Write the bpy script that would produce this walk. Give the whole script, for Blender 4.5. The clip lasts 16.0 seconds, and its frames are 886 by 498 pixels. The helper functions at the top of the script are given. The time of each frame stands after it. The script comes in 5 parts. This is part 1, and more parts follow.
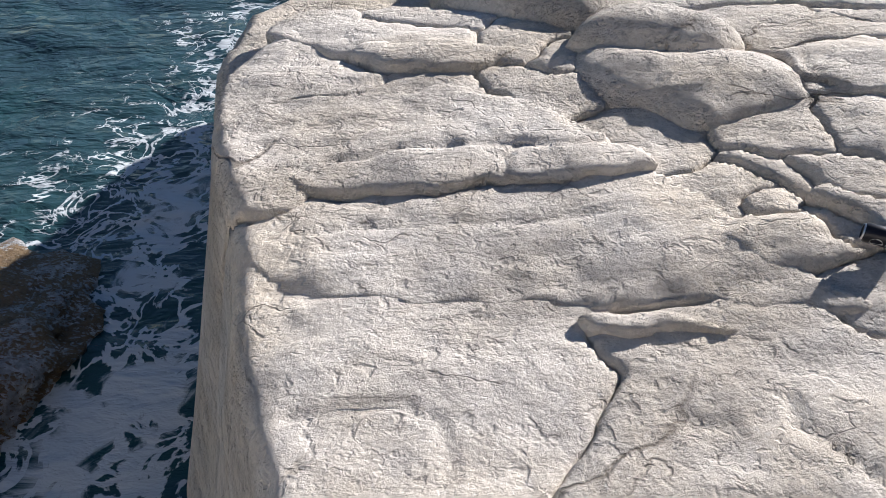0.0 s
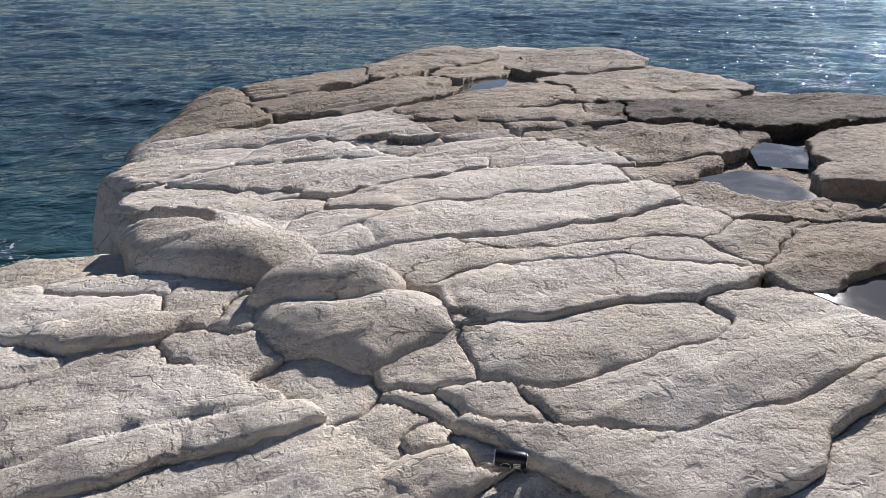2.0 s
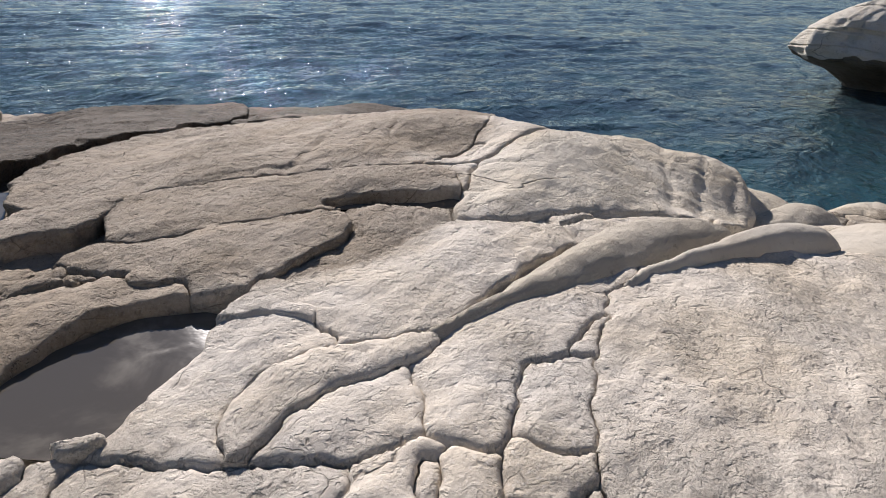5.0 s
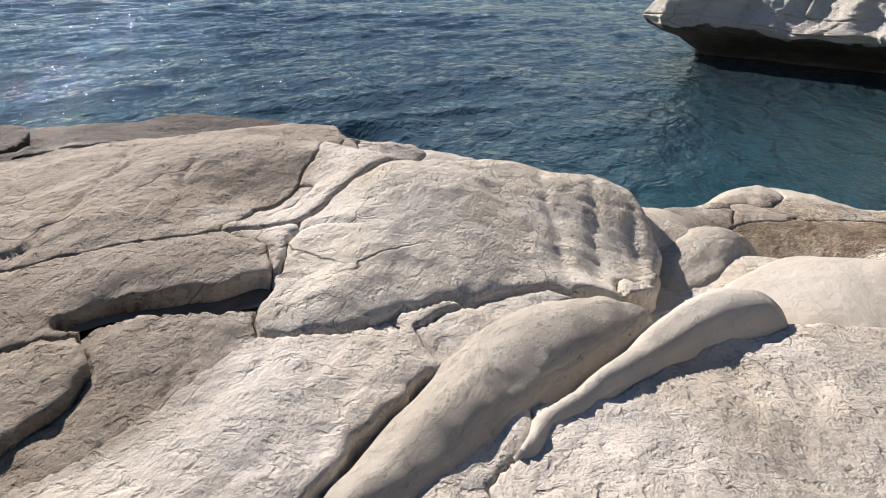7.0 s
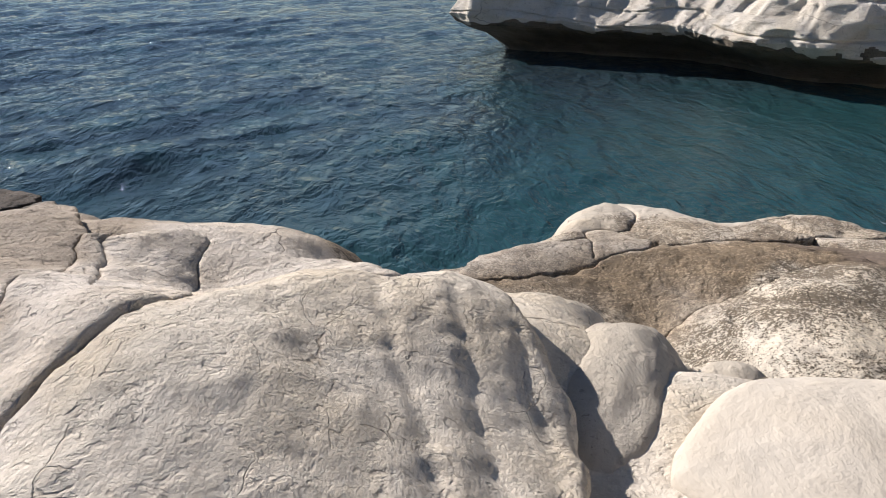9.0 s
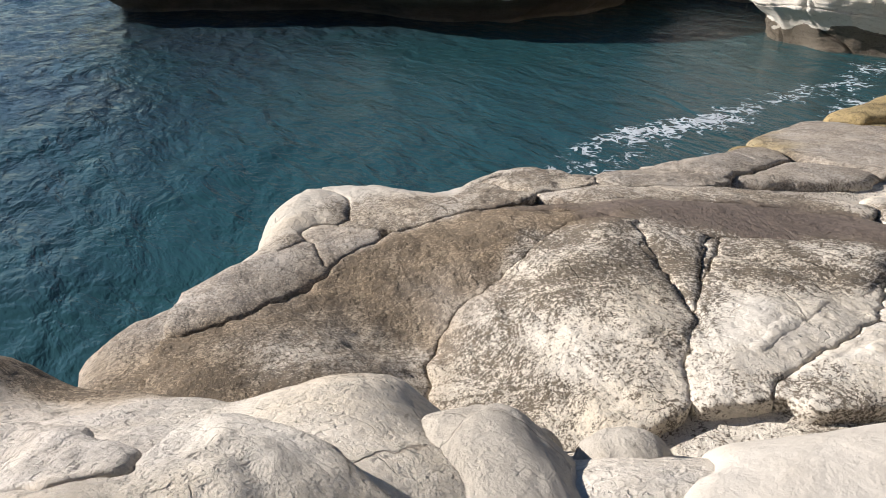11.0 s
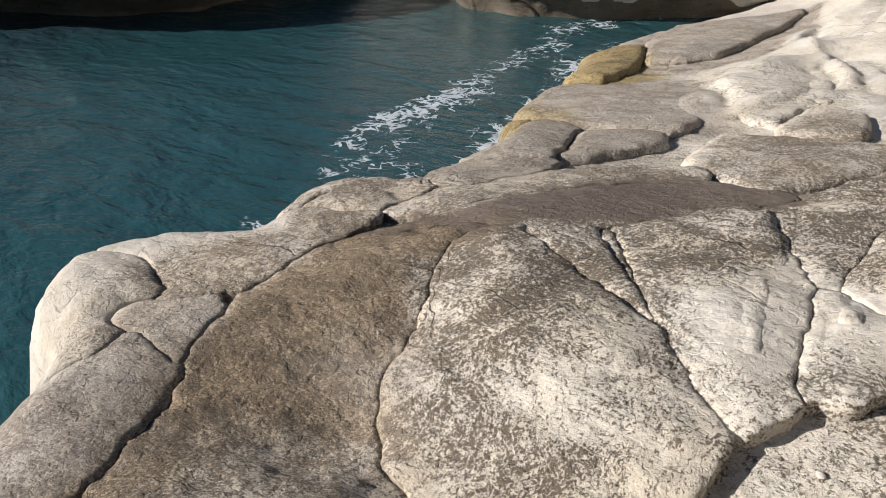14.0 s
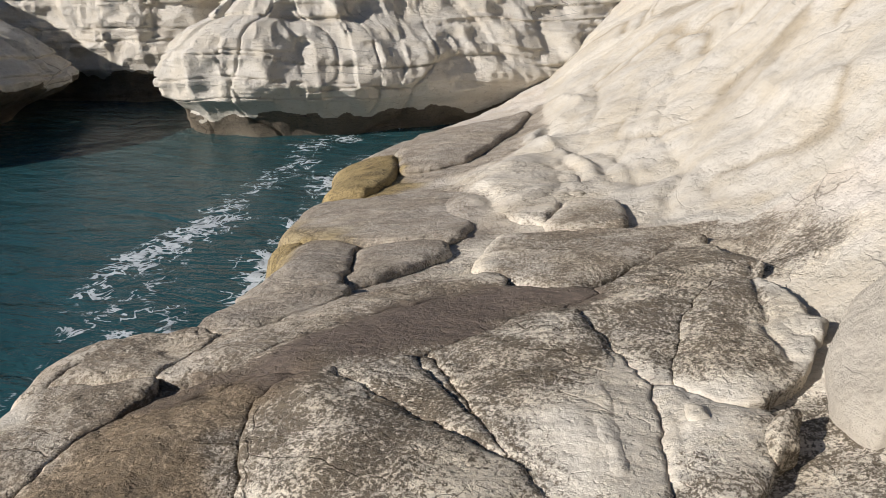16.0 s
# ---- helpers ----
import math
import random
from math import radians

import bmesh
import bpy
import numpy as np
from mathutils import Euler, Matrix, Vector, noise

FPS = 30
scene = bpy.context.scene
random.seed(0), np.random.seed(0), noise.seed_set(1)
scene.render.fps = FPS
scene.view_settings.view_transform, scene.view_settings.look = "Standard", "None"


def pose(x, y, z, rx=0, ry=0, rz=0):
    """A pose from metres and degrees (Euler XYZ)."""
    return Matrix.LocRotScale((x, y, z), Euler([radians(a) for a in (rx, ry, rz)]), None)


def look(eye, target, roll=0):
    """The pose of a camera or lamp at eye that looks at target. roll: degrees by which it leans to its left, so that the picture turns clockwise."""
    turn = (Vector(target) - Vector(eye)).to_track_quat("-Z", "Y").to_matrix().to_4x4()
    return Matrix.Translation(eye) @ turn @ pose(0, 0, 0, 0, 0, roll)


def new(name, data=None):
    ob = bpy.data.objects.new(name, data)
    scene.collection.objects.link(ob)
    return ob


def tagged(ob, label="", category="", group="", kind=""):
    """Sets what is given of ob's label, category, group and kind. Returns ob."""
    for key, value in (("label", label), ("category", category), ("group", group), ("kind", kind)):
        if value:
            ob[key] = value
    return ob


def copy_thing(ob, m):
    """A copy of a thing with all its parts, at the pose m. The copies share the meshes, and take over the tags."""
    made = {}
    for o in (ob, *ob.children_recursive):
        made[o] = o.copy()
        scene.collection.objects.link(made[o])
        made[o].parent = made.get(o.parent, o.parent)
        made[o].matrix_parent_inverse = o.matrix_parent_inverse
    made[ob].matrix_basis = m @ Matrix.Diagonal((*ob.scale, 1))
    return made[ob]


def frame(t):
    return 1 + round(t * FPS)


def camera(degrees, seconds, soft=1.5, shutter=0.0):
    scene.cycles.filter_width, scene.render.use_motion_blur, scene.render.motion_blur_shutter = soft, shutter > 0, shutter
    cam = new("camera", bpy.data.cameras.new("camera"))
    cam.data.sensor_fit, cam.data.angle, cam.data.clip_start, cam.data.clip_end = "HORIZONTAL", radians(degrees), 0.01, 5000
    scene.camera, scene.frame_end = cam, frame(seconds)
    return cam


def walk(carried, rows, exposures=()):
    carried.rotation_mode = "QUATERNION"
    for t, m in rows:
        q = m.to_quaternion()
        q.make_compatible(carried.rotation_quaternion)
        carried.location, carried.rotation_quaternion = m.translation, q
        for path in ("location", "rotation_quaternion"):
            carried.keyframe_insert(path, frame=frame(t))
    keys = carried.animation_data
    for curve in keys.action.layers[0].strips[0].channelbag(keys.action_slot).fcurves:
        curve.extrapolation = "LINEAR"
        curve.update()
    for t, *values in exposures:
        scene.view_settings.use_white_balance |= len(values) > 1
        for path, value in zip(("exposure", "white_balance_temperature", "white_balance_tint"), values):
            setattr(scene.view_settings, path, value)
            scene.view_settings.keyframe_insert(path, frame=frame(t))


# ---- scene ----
cam = camera(60.6, 16.0, soft=0.75)
METRES, EYE, TILT, LEAN, TURN = 8.0, 1.5, -36.0, 0.0, 0.0
ROWS = [
    (0.0, 0.0, 0.0, 0.0, 0.0, 0.0, -0.0),
    (0.5, 0.0076, -0.0082, 0.0109, -4.28, 4.93, 2.2),
    (1.0, 0.0131, -0.0163, 0.0203, -7.35, 9.03, 4.01),
    (1.5, 0.0247, -0.0242, 0.0238, -10.79, 11.69, 6.73),
    (2.0, 0.0417, -0.0305, 0.0228, -15.46, 12.54, 10.54),
    (2.5, 0.0579, -0.0367, 0.0221, -21.95, 11.77, 15.36),
    (3.0, 0.0743, -0.0376, 0.0223, -30.95, 9.33, 20.93),
    (3.5, 0.0932, -0.0365, 0.0209, -41.3, 5.54, 25.89),
    (4.0, 0.1255, -0.0399, 0.0199, -50.3, 1.44, 28.82),
    (4.5, 0.1591, -0.0411, 0.023, -56.36, -1.79, 30.05),
    (7.0, 0.3513, -0.0115, 0.0481, -72.2, -12.36, 34.45),
    (7.5, 0.401, -0.0143, 0.0494, -75.64, -14.26, 35.31),
    (8.0, 0.4463, -0.0075, 0.0513, -79.32, -16.28, 36.07),
    (8.5, 0.494, 0.0029, 0.0596, -83.6, -18.74, 36.77),
    (9.0, 0.5395, 0.0117, 0.0619, -89.6, -22.67, 36.74),
    (9.5, 0.5775, 0.0174, 0.0651, -98.24, -28.3, 36.28),
    (10.0, 0.6154, 0.0252, 0.0681, -108.0, -35.12, 35.52),
    (12.5, 0.7961, 0.0474, 0.0697, -137.11, -53.65, 25.56),
    (13.0, 0.8219, 0.0582, 0.0737, -141.7, -55.71, 23.13),
    (13.5, 0.8563, 0.0692, 0.0811, -145.14, -57.18, 21.85),
    (14.0, 0.8873, 0.0741, 0.0846, -148.44, -58.48, 20.94),
    (14.5, 0.9114, 0.0769, 0.0775, -153.01, -59.27, 18.93),
    (15.0, 0.9311, 0.0686, 0.0682, -158.54, -58.53, 16.1),
    (15.5, 0.9420, 0.0531, 0.0568, -163.13, -56.63, 13.28),
    (16.0, 0.9530, 0.0439, 0.0480, -166.19, -54.99, 10.22),
]
walk(cam, [(t, pose(0, 0, EYE, TILT, LEAN, TURN) @ pose(METRES * x, METRES * y, METRES * z, 90 + pitch, roll, yaw)) for t, x, y, z, yaw, pitch, roll in ROWS],
     [(0.0, 0.82, 5850, 12), (1.0, 0.64, 5800, 12), (2.5, 0.5, 6050, 14), (4.5, 0.48, 6150, 14), (7.0, 0.72, 6200, 14), (8.5, 0.68, 6200, 14), (10.0, 0.7, 6100, 13), (12.5, 0.65, 6000, 12), (16.0, 0.22, 6100, 11)])

# ---- sky and sun ----
SUN_UP, SUN_YAW = 24.5, -47.0
world = bpy.data.worlds.new("sky")
scene.world = world
world.use_nodes = True
sky = world.node_tree.nodes.new("ShaderNodeTexSky")
sky.sky_type, sky.sun_disc = "NISHITA", False
sky.sun_elevation, sky.sun_rotation = radians(SUN_UP), radians(-SUN_YAW)
sky.air_density, sky.dust_density = 1.0, 0.1
sky.altitude, sky.ozone_density = 1800, 2.0
back = world.node_tree.nodes["Background"]
back.inputs["Strength"].default_value = 0.041
world.node_tree.links.new(sky.outputs["Color"], back.inputs["Color"])
sun = new("sun", bpy.data.lights.new("sun", "SUN"))
sun.data.energy, sun.data.angle, sun.data.color = 4.9, radians(0.53), (1.0, 0.915, 0.82)
sun.matrix_world = look((0, 0, 0), (-math.cos(radians(SUN_UP)) * math.sin(radians(-SUN_YAW)), -math.cos(radians(SUN_UP)) * math.cos(radians(-SUN_YAW)), -math.sin(radians(SUN_UP))))
sun.location = (30, 28, 20)

# ---- materials ----
def nodes_of(name):
    m = bpy.data.materials.new(name)
    m.use_nodes = True
    tree = m.node_tree
    return m, tree, tree.nodes["Principled BSDF"]


def add(tree, kind, **values):
    node = tree.nodes.new(kind)
    for key, value in values.items():
        if key in node.inputs:
            node.inputs[key].default_value = value
        else:
            setattr(node, key, value)
    return node


def grain(tree, where, scale, detail=6, rough=0.6, warp=0.0):
    n = add(tree, "ShaderNodeTexNoise", Scale=scale, Detail=detail, Roughness=rough, Distortion=warp)
    tree.links.new(where, n.inputs["Vector"])
    return n.outputs["Fac"]


def ramp(tree, value, a, b):
    n = add(tree, "ShaderNodeMapRange")
    n.interpolation_type = "SMOOTHSTEP"
    n.inputs["From Min"].default_value, n.inputs["From Max"].default_value = a, b
    tree.links.new(value, n.inputs["Value"])
    return n.outputs["Result"]


def math_node(tree, op, a, b):
    n = tree.nodes.new("ShaderNodeMath")
    n.operation = op
    for socket, v in zip(n.inputs, (a, b)):
        if isinstance(v, (int, float)):
            socket.default_value = v
        else:
            tree.links.new(v, socket)
    return n.outputs[0]


def mix(tree, fac, a, b):
    n = tree.nodes.new("ShaderNodeMix")
    n.data_type = "RGBA"
    for socket, v in ((n.inputs[0], fac), (n.inputs[6], a), (n.inputs[7], b)):
        if isinstance(v, (int, float)):
            socket.default_value = v
        elif isinstance(v, tuple):
            socket.default_value = (*v, 1)
        else:
            tree.links.new(v, socket)
    return n.outputs[2]


def relief(tree, bsdf, parts, distance=0.01):
    """Chain of bumps: (height socket, strength, distance)."""
    last = None
    for height, strength, dist in parts:
        n = add(tree, "ShaderNodeBump", Strength=strength, Distance=dist)
        tree.links.new(height, n.inputs["Height"])
        if last:
            tree.links.new(last, n.inputs["Normal"])
        last = n.outputs["Normal"]
    tree.links.new(last, bsdf.inputs["Normal"])


def rock_material(name, pale, warm, dirt, stain=0.35, pits=0.5, lichen=0.0, lichen_colour=(0.1, 0.085, 0.06), gloss=0.9, coarse=1.0, cracks=1.0):
    """Layered chalk or limestone: two tones, dirt in the pits, streaks along the bedding and, where asked, a crust of lichen."""
    m, tree, bsdf = nodes_of(name)
    pos = add(tree, "ShaderNodeNewGeometry").outputs["Position"]
    rnd = add(tree, "ShaderNodeObjectInfo").outputs["Random"]
    squash = add(tree, "ShaderNodeMapping")
    squash.inputs["Rotation"].default_value = (0.1, -0.15, 0.35)
    squash.inputs["Scale"].default_value = (0.45, 1.0, 3.0)
    tree.links.new(pos, squash.inputs["Vector"])
    bed = squash.outputs["Vector"]
    broad = grain(tree, pos, 1.7, 5, 0.6)
    patch = grain(tree, bed, 5.0, 8, 0.65, 0.4)
    mid = grain(tree, pos, 22, 8, 0.65)
    fine = grain(tree, pos, 120, 6, 0.7)
    holes = grain(tree, pos, 34.0 / coarse, 3, 0.55, 0.6)
    pit = math_node(tree, "MULTIPLY", ramp(tree, holes, 0.41, 0.30), ramp(tree, grain(tree, bed, 4.5, 4, 0.6), 0.40, 0.62))
    grit = grain(tree, pos, 330, 3, 0.7)
    streak = add(tree, "ShaderNodeTexWave", Scale=2.2, Distortion=7.0, Detail=5.0)
    streak.inputs["Detail Scale"].default_value = 1.6
    tree.links.new(bed, streak.inputs["Vector"])
    colour = mix(tree, ramp(tree, broad, 0.35, 0.68), pale, warm)
    colour = mix(tree, math_node(tree, "MULTIPLY", ramp(tree, patch, 0.5, 0.74), stain), colour, dirt)
    colour = mix(tree, math_node(tree, "MULTIPLY", ramp(tree, mid, 0.5, 0.68), stain * 0.9), colour, dirt)
    colour = mix(tree, math_node(tree, "MULTIPLY", pit, 0.75 * min(1, pits + 0.3)), colour, tuple(0.45 * v for v in dirt))
    colour = mix(tree, math_node(tree, "MULTIPLY", ramp(tree, rnd, 0.0, 1.0), 0.22), colour, warm)
    keen = 0.2 + 0.8 * min(1.0, pits * 1.5)
    drift = add(tree, "ShaderNodeTexNoise", Scale=1.8, Detail=5.0)
    tree.links.new(pos, drift.inputs["Vector"])
    bent = add(tree, "ShaderNodeMix", data_type="VECTOR")
    bent.inputs[0].default_value = 0.3
    tree.links.new(bed, bent.inputs[4])
    tree.links.new(drift.outputs["Color"], bent.inputs[5])
    split = None
    for size, width, much in ((1.5 / coarse ** 0.6, 0.010, 1.0), (4.6 / coarse ** 0.6, 0.012, 0.5)):
        cells = add(tree, "ShaderNodeTexVoronoi", Scale=size, feature="DISTANCE_TO_EDGE")
        tree.links.new(bent.outputs[1], cells.inputs["Vector"])
        seen = math_node(tree, "MULTIPLY", ramp(tree, grain(tree, pos, 0.8 * size, 3, 0.5), 0.55, 0.62), much)
        line = math_node(tree, "MULTIPLY", ramp(tree, cells.outputs["Distance"], width, 0.0), seen)
        split = line if split is None else math_node(tree, "MAXIMUM", split, line)
    split = math_node(tree, "MULTIPLY", split, cracks)
    colour = mix(tree, math_node(tree, "MULTIPLY", split, 0.75), colour, tuple(0.4 * v for v in dirt))
    heights = [(math_node(tree, "SUBTRACT", 1.0, split), 0.8, 0.012), (broad, 0.3, 0.06), (patch, 0.85 * keen, 0.07 * coarse), (mid, 0.95 * keen, 0.034 * coarse), (fine, 0.9 * keen, 0.010), (grit, 0.7 * keen, 0.003), (math_node(tree, "SUBTRACT", 1.0, pit), pits, 0.012 * coarse)]
    if lichen:
        flow = add(tree, 'ShaderNodeVectorMath', operation='ADD')
        swirl = add(tree, 'ShaderNodeTexNoise', Scale=1.3, Detail=2.0)
        tree.links.new(pos, swirl.inputs['Vector'])
        soft = add(tree, 'ShaderNodeMapping')
        soft.inputs['Scale'].default_value = (0.95, 1.3, 1.3)
        soft.inputs['Rotation'].default_value = (0, 0, 0.5)
        tree.links.new(pos, soft.inputs['Vector'])
        tree.links.new(soft.outputs['Vector'], flow.inputs[0])
        curl = add(tree, 'ShaderNodeVectorMath', operation='SCALE')
        curl.inputs['Scale'].default_value = 0.16
        tree.links.new(swirl.outputs['Color'], curl.inputs[0])
        tree.links.new(curl.outputs[0], flow.inputs[1])
        flow = flow.outputs[0]
        crust = grain(tree, flow, 34, 7, 0.68, 0.25)
        cover = grain(tree, pos, 2.6, 4, 0.6, 0.5)
        edge = math_node(tree, "ADD", crust, math_node(tree, "MULTIPLY", math_node(tree, "SUBTRACT", cover, 0.5), 0.75))
        edge = math_node(tree, "ADD", edge, math_node(tree, "MULTIPLY", math_node(tree, "SUBTRACT", streak.outputs["Fac"], 0.5), 0.05))
        on = ramp(tree, edge, 0.515 - 0.3 * (lichen - 0.5), 0.535 - 0.3 * (lichen - 0.5))
        tone = mix(tree, ramp(tree, mid, 0.4, 0.65), lichen_colour, tuple(1.9 * v for v in lichen_colour))
        colour = mix(tree, math_node(tree, "MULTIPLY", on, 0.9), colour, tone)
        heights.append((on, 0.35, 0.004))
    tree.links.new(colour, bsdf.inputs["Base Color"])
    bsdf.inputs["Roughness"].default_value = gloss
    bsdf.inputs["Specular IOR Level"].default_value = 0.25
    relief(tree, bsdf, heights)
    return m


def bedrock_material():
    """One rock for ledge, shelf and hillside: its tones, crust and pitting vary over the ground."""
    m, tree, bsdf = nodes_of("bedrock")
    pos = add(tree, "ShaderNodeNewGeometry").outputs["Position"]
    tone, crusty = add(tree, "ShaderNodeAttribute", attribute_name="pale"), add(tree, "ShaderNodeAttribute", attribute_name="dark")
    pale, cover, dark, pits = tone.outputs["Color"], tone.outputs["Alpha"], crusty.outputs["Color"], crusty.outputs["Alpha"]
    squash = add(tree, "ShaderNodeMapping")
    squash.inputs["Rotation"].default_value, squash.inputs["Scale"].default_value = (0.1, -0.15, 0.35), (0.45, 1.0, 3.0)
    tree.links.new(pos, squash.inputs["Vector"])
    bed = squash.outputs["Vector"]
    rnd = add(tree, "ShaderNodeObjectInfo").outputs["Random"]
    broad, patch = grain(tree, pos, 1.7, 5, 0.6), grain(tree, bed, 5.0, 8, 0.65, 0.4)
    mid, fine, grit = grain(tree, pos, 22, 8, 0.65), grain(tree, pos, 120, 6, 0.7), grain(tree, pos, 330, 3, 0.7)
    # pits, darker inside
    holes = grain(tree, pos, 34.0, 2, 0.5, 0.15)
    pit = math_node(tree, "MULTIPLY", ramp(tree, holes, 0.42, 0.31), ramp(tree, grain(tree, bed, 4.5, 4, 0.6), 0.40, 0.62))
    pit = math_node(tree, "MULTIPLY", pit, pits)
    warm = mix(tree, 1.0, pale, (0.94, 0.89, 0.80))
    warm.node.blend_type = "MULTIPLY"
    dirt = mix(tree, 0.55, pale, dark)
    colour = mix(tree, ramp(tree, broad, 0.35, 0.68), pale, warm)
    colour = mix(tree, math_node(tree, "MULTIPLY", ramp(tree, patch, 0.5, 0.74), 0.45), colour, dirt)
    colour = mix(tree, math_node(tree, "MULTIPLY", ramp(tree, mid, 0.5, 0.62), 0.5), colour, dirt)
    speck = grain(tree, pos, 75, 5, 0.72)
    colour = mix(tree, math_node(tree, "MULTIPLY", ramp(tree, speck, 0.52, 0.62), math_node(tree, "ADD", 0.08, math_node(tree, "MULTIPLY", pits, 0.28))), colour, dirt)
    bleach = mix(tree, 1.0, pale, (1.12, 1.13, 1.15))
    bleach.node.blend_type = "MULTIPLY"
    colour = mix(tree, math_node(tree, "MULTIPLY", ramp(tree, speck, 0.47, 0.36), 0.6), colour, bleach)
    colour = mix(tree, math_node(tree, "MULTIPLY", rnd, 0.2), colour, warm)
    colour = mix(tree, math_node(tree, "MULTIPLY", pit, 0.4), colour, dark)
    # shallow dents and scoops, with faint shading painted into the colour
    dent = ramp(tree, grain(tree, pos, 15.0, 3, 0.5, 0.35), 0.31, 0.43)
    small = ramp(tree, grain(tree, pos, 48.0, 3, 0.55, 0.3), 0.31, 0.42)
    colour = mix(tree, math_node(tree, "MULTIPLY", math_node(tree, "SUBTRACT", 1.0, dent), math_node(tree, "MULTIPLY", pits, 0.16)), colour, dirt)
    # hair cracks
    drift = add(tree, "ShaderNodeTexNoise", Scale=1.8, Detail=5.0)
    tree.links.new(pos, drift.inputs["Vector"])
    bent = add(tree, "ShaderNodeMix", data_type="VECTOR")
    bent.inputs[0].default_value = 0.3
    tree.links.new(bed, bent.inputs[4])
    tree.links.new(drift.outputs["Color"], bent.inputs[5])
    split = None
    for size, width, much in ((1.5, 0.010, 1.0), (4.6, 0.012, 0.6)):
        cells = add(tree, "ShaderNodeTexVoronoi", Scale=size, feature="DISTANCE_TO_EDGE")
        tree.links.new(bent.outputs[1], cells.inputs["Vector"])
        seen = math_node(tree, "MULTIPLY", ramp(tree, grain(tree, pos, 0.8 * size, 3, 0.5), 0.55, 0.62), much)
        line = math_node(tree, "MULTIPLY", ramp(tree, cells.outputs["Distance"], width, 0.0), seen)
        split = line if split is None else math_node(tree, "MAXIMUM", split, line)
    split = math_node(tree, "MULTIPLY", split, ramp(tree, pits, 0.0, 0.6))
    colour = mix(tree, math_node(tree, "MULTIPLY", split, 0.7), colour, dark)
    # thin creases between the lobes of clean chalk: brownish dirt plus shade put into the colour
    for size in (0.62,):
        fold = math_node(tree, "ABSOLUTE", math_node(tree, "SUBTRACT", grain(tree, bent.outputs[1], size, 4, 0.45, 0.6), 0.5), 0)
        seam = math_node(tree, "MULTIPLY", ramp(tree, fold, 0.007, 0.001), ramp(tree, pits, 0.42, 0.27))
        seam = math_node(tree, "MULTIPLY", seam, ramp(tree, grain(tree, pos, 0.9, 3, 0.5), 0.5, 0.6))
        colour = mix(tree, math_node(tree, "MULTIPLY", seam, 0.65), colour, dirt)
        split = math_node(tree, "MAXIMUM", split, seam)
    # lichen crust, thick here and thin there
    soft = add(tree, "ShaderNodeMapping")
    soft.inputs["Scale"].default_value, soft.inputs["Rotation"].default_value = (1.15, 1.0, 1.15), (0, 0, 0.5)
    tree.links.new(pos, soft.inputs["Vector"])
    swirl = add(tree, "ShaderNodeTexNoise", Scale=1.3, Detail=2.0)
    tree.links.new(pos, swirl.inputs["Vector"])
    curl = add(tree, "ShaderNodeVectorMath", operation="SCALE")
    curl.inputs["Scale"].default_value = 0.16
    tree.links.new(swirl.outputs["Color"], curl.inputs[0])
    flow = add(tree, "ShaderNodeVectorMath", operation="ADD")
    tree.links.new(soft.outputs["Vector"], flow.inputs[0])
    tree.links.new(curl.outputs[0], flow.inputs[1])
    crust = grain(tree, flow.outputs[0], 52, 8, 0.74, 0.9)
    spread = grain(tree, pos, 2.6, 5, 0.6, 0.5)
    contour = math_node(tree, "ADD", math_node(tree, "MULTIPLY", grain(tree, flow.outputs[0], 1.15, 3, 0.45, 0.4), 150), math_node(tree, "MULTIPLY", grain(tree, pos, 7, 6, 0.7), 18))
    band = math_node(tree, "SINE", contour, 0)
    edge = math_node(tree, "ADD", crust, math_node(tree, "MULTIPLY", math_node(tree, "SUBTRACT", spread, 0.5), 0.42))
    edge = math_node(tree, "ADD", edge, math_node(tree, "MULTIPLY", band, 0.035))
    edge = math_node(tree, "ADD", edge, math_node(tree, "MULTIPLY", cover, 0.72))
    on = ramp(tree, edge, 0.898, 0.914)
    brighter = mix(tree, 1.0, dark, (1.55, 1.5, 1.4))
    brighter.node.blend_type = "MULTIPLY"
    crust_tone = mix(tree, ramp(tree, mid, 0.4, 0.65), dark, brighter)
    colour = mix(tree, math_node(tree, "MULTIPLY", on, 0.9), colour, crust_tone)
    tree.links.new(colour, bsdf.inputs["Base Color"])
    bsdf.inputs["Roughness"].default_value, bsdf.inputs["Specular IOR Level"].default_value = 0.88, 0.25
    worn = ramp(tree, grain(tree, bed, 2.4, 5, 0.6, 0.3), 0.38, 0.62)
    keen = math_node(tree, "MULTIPLY", math_node(tree, "ADD", 0.3, math_node(tree, "MULTIPLY", pits, 0.75)), math_node(tree, "ADD", 0.4, math_node(tree, "MULTIPLY", worn, 0.75)))
    def keener(v):
        return math_node(tree, "MULTIPLY", math_node(tree, "SUBTRACT", v, 0.5), keen)
    relief(tree, bsdf, [(math_node(tree, "SUBTRACT", 1.0, split), 0.8, 0.012), (broad, 0.3, 0.06), (keener(patch), 0.9, 0.045), (keener(mid), 0.9, 0.035), (keener(dent), 0.9, 0.012), (keener(small), 0.9, 0.004), (keener(fine), 0.6, 0.008),
                        (keener(grit), 0.35, 0.0025), (math_node(tree, "SUBTRACT", 1.0, pit), 0.9, 0.006), (on, 0.4, 0.005)])
    return m


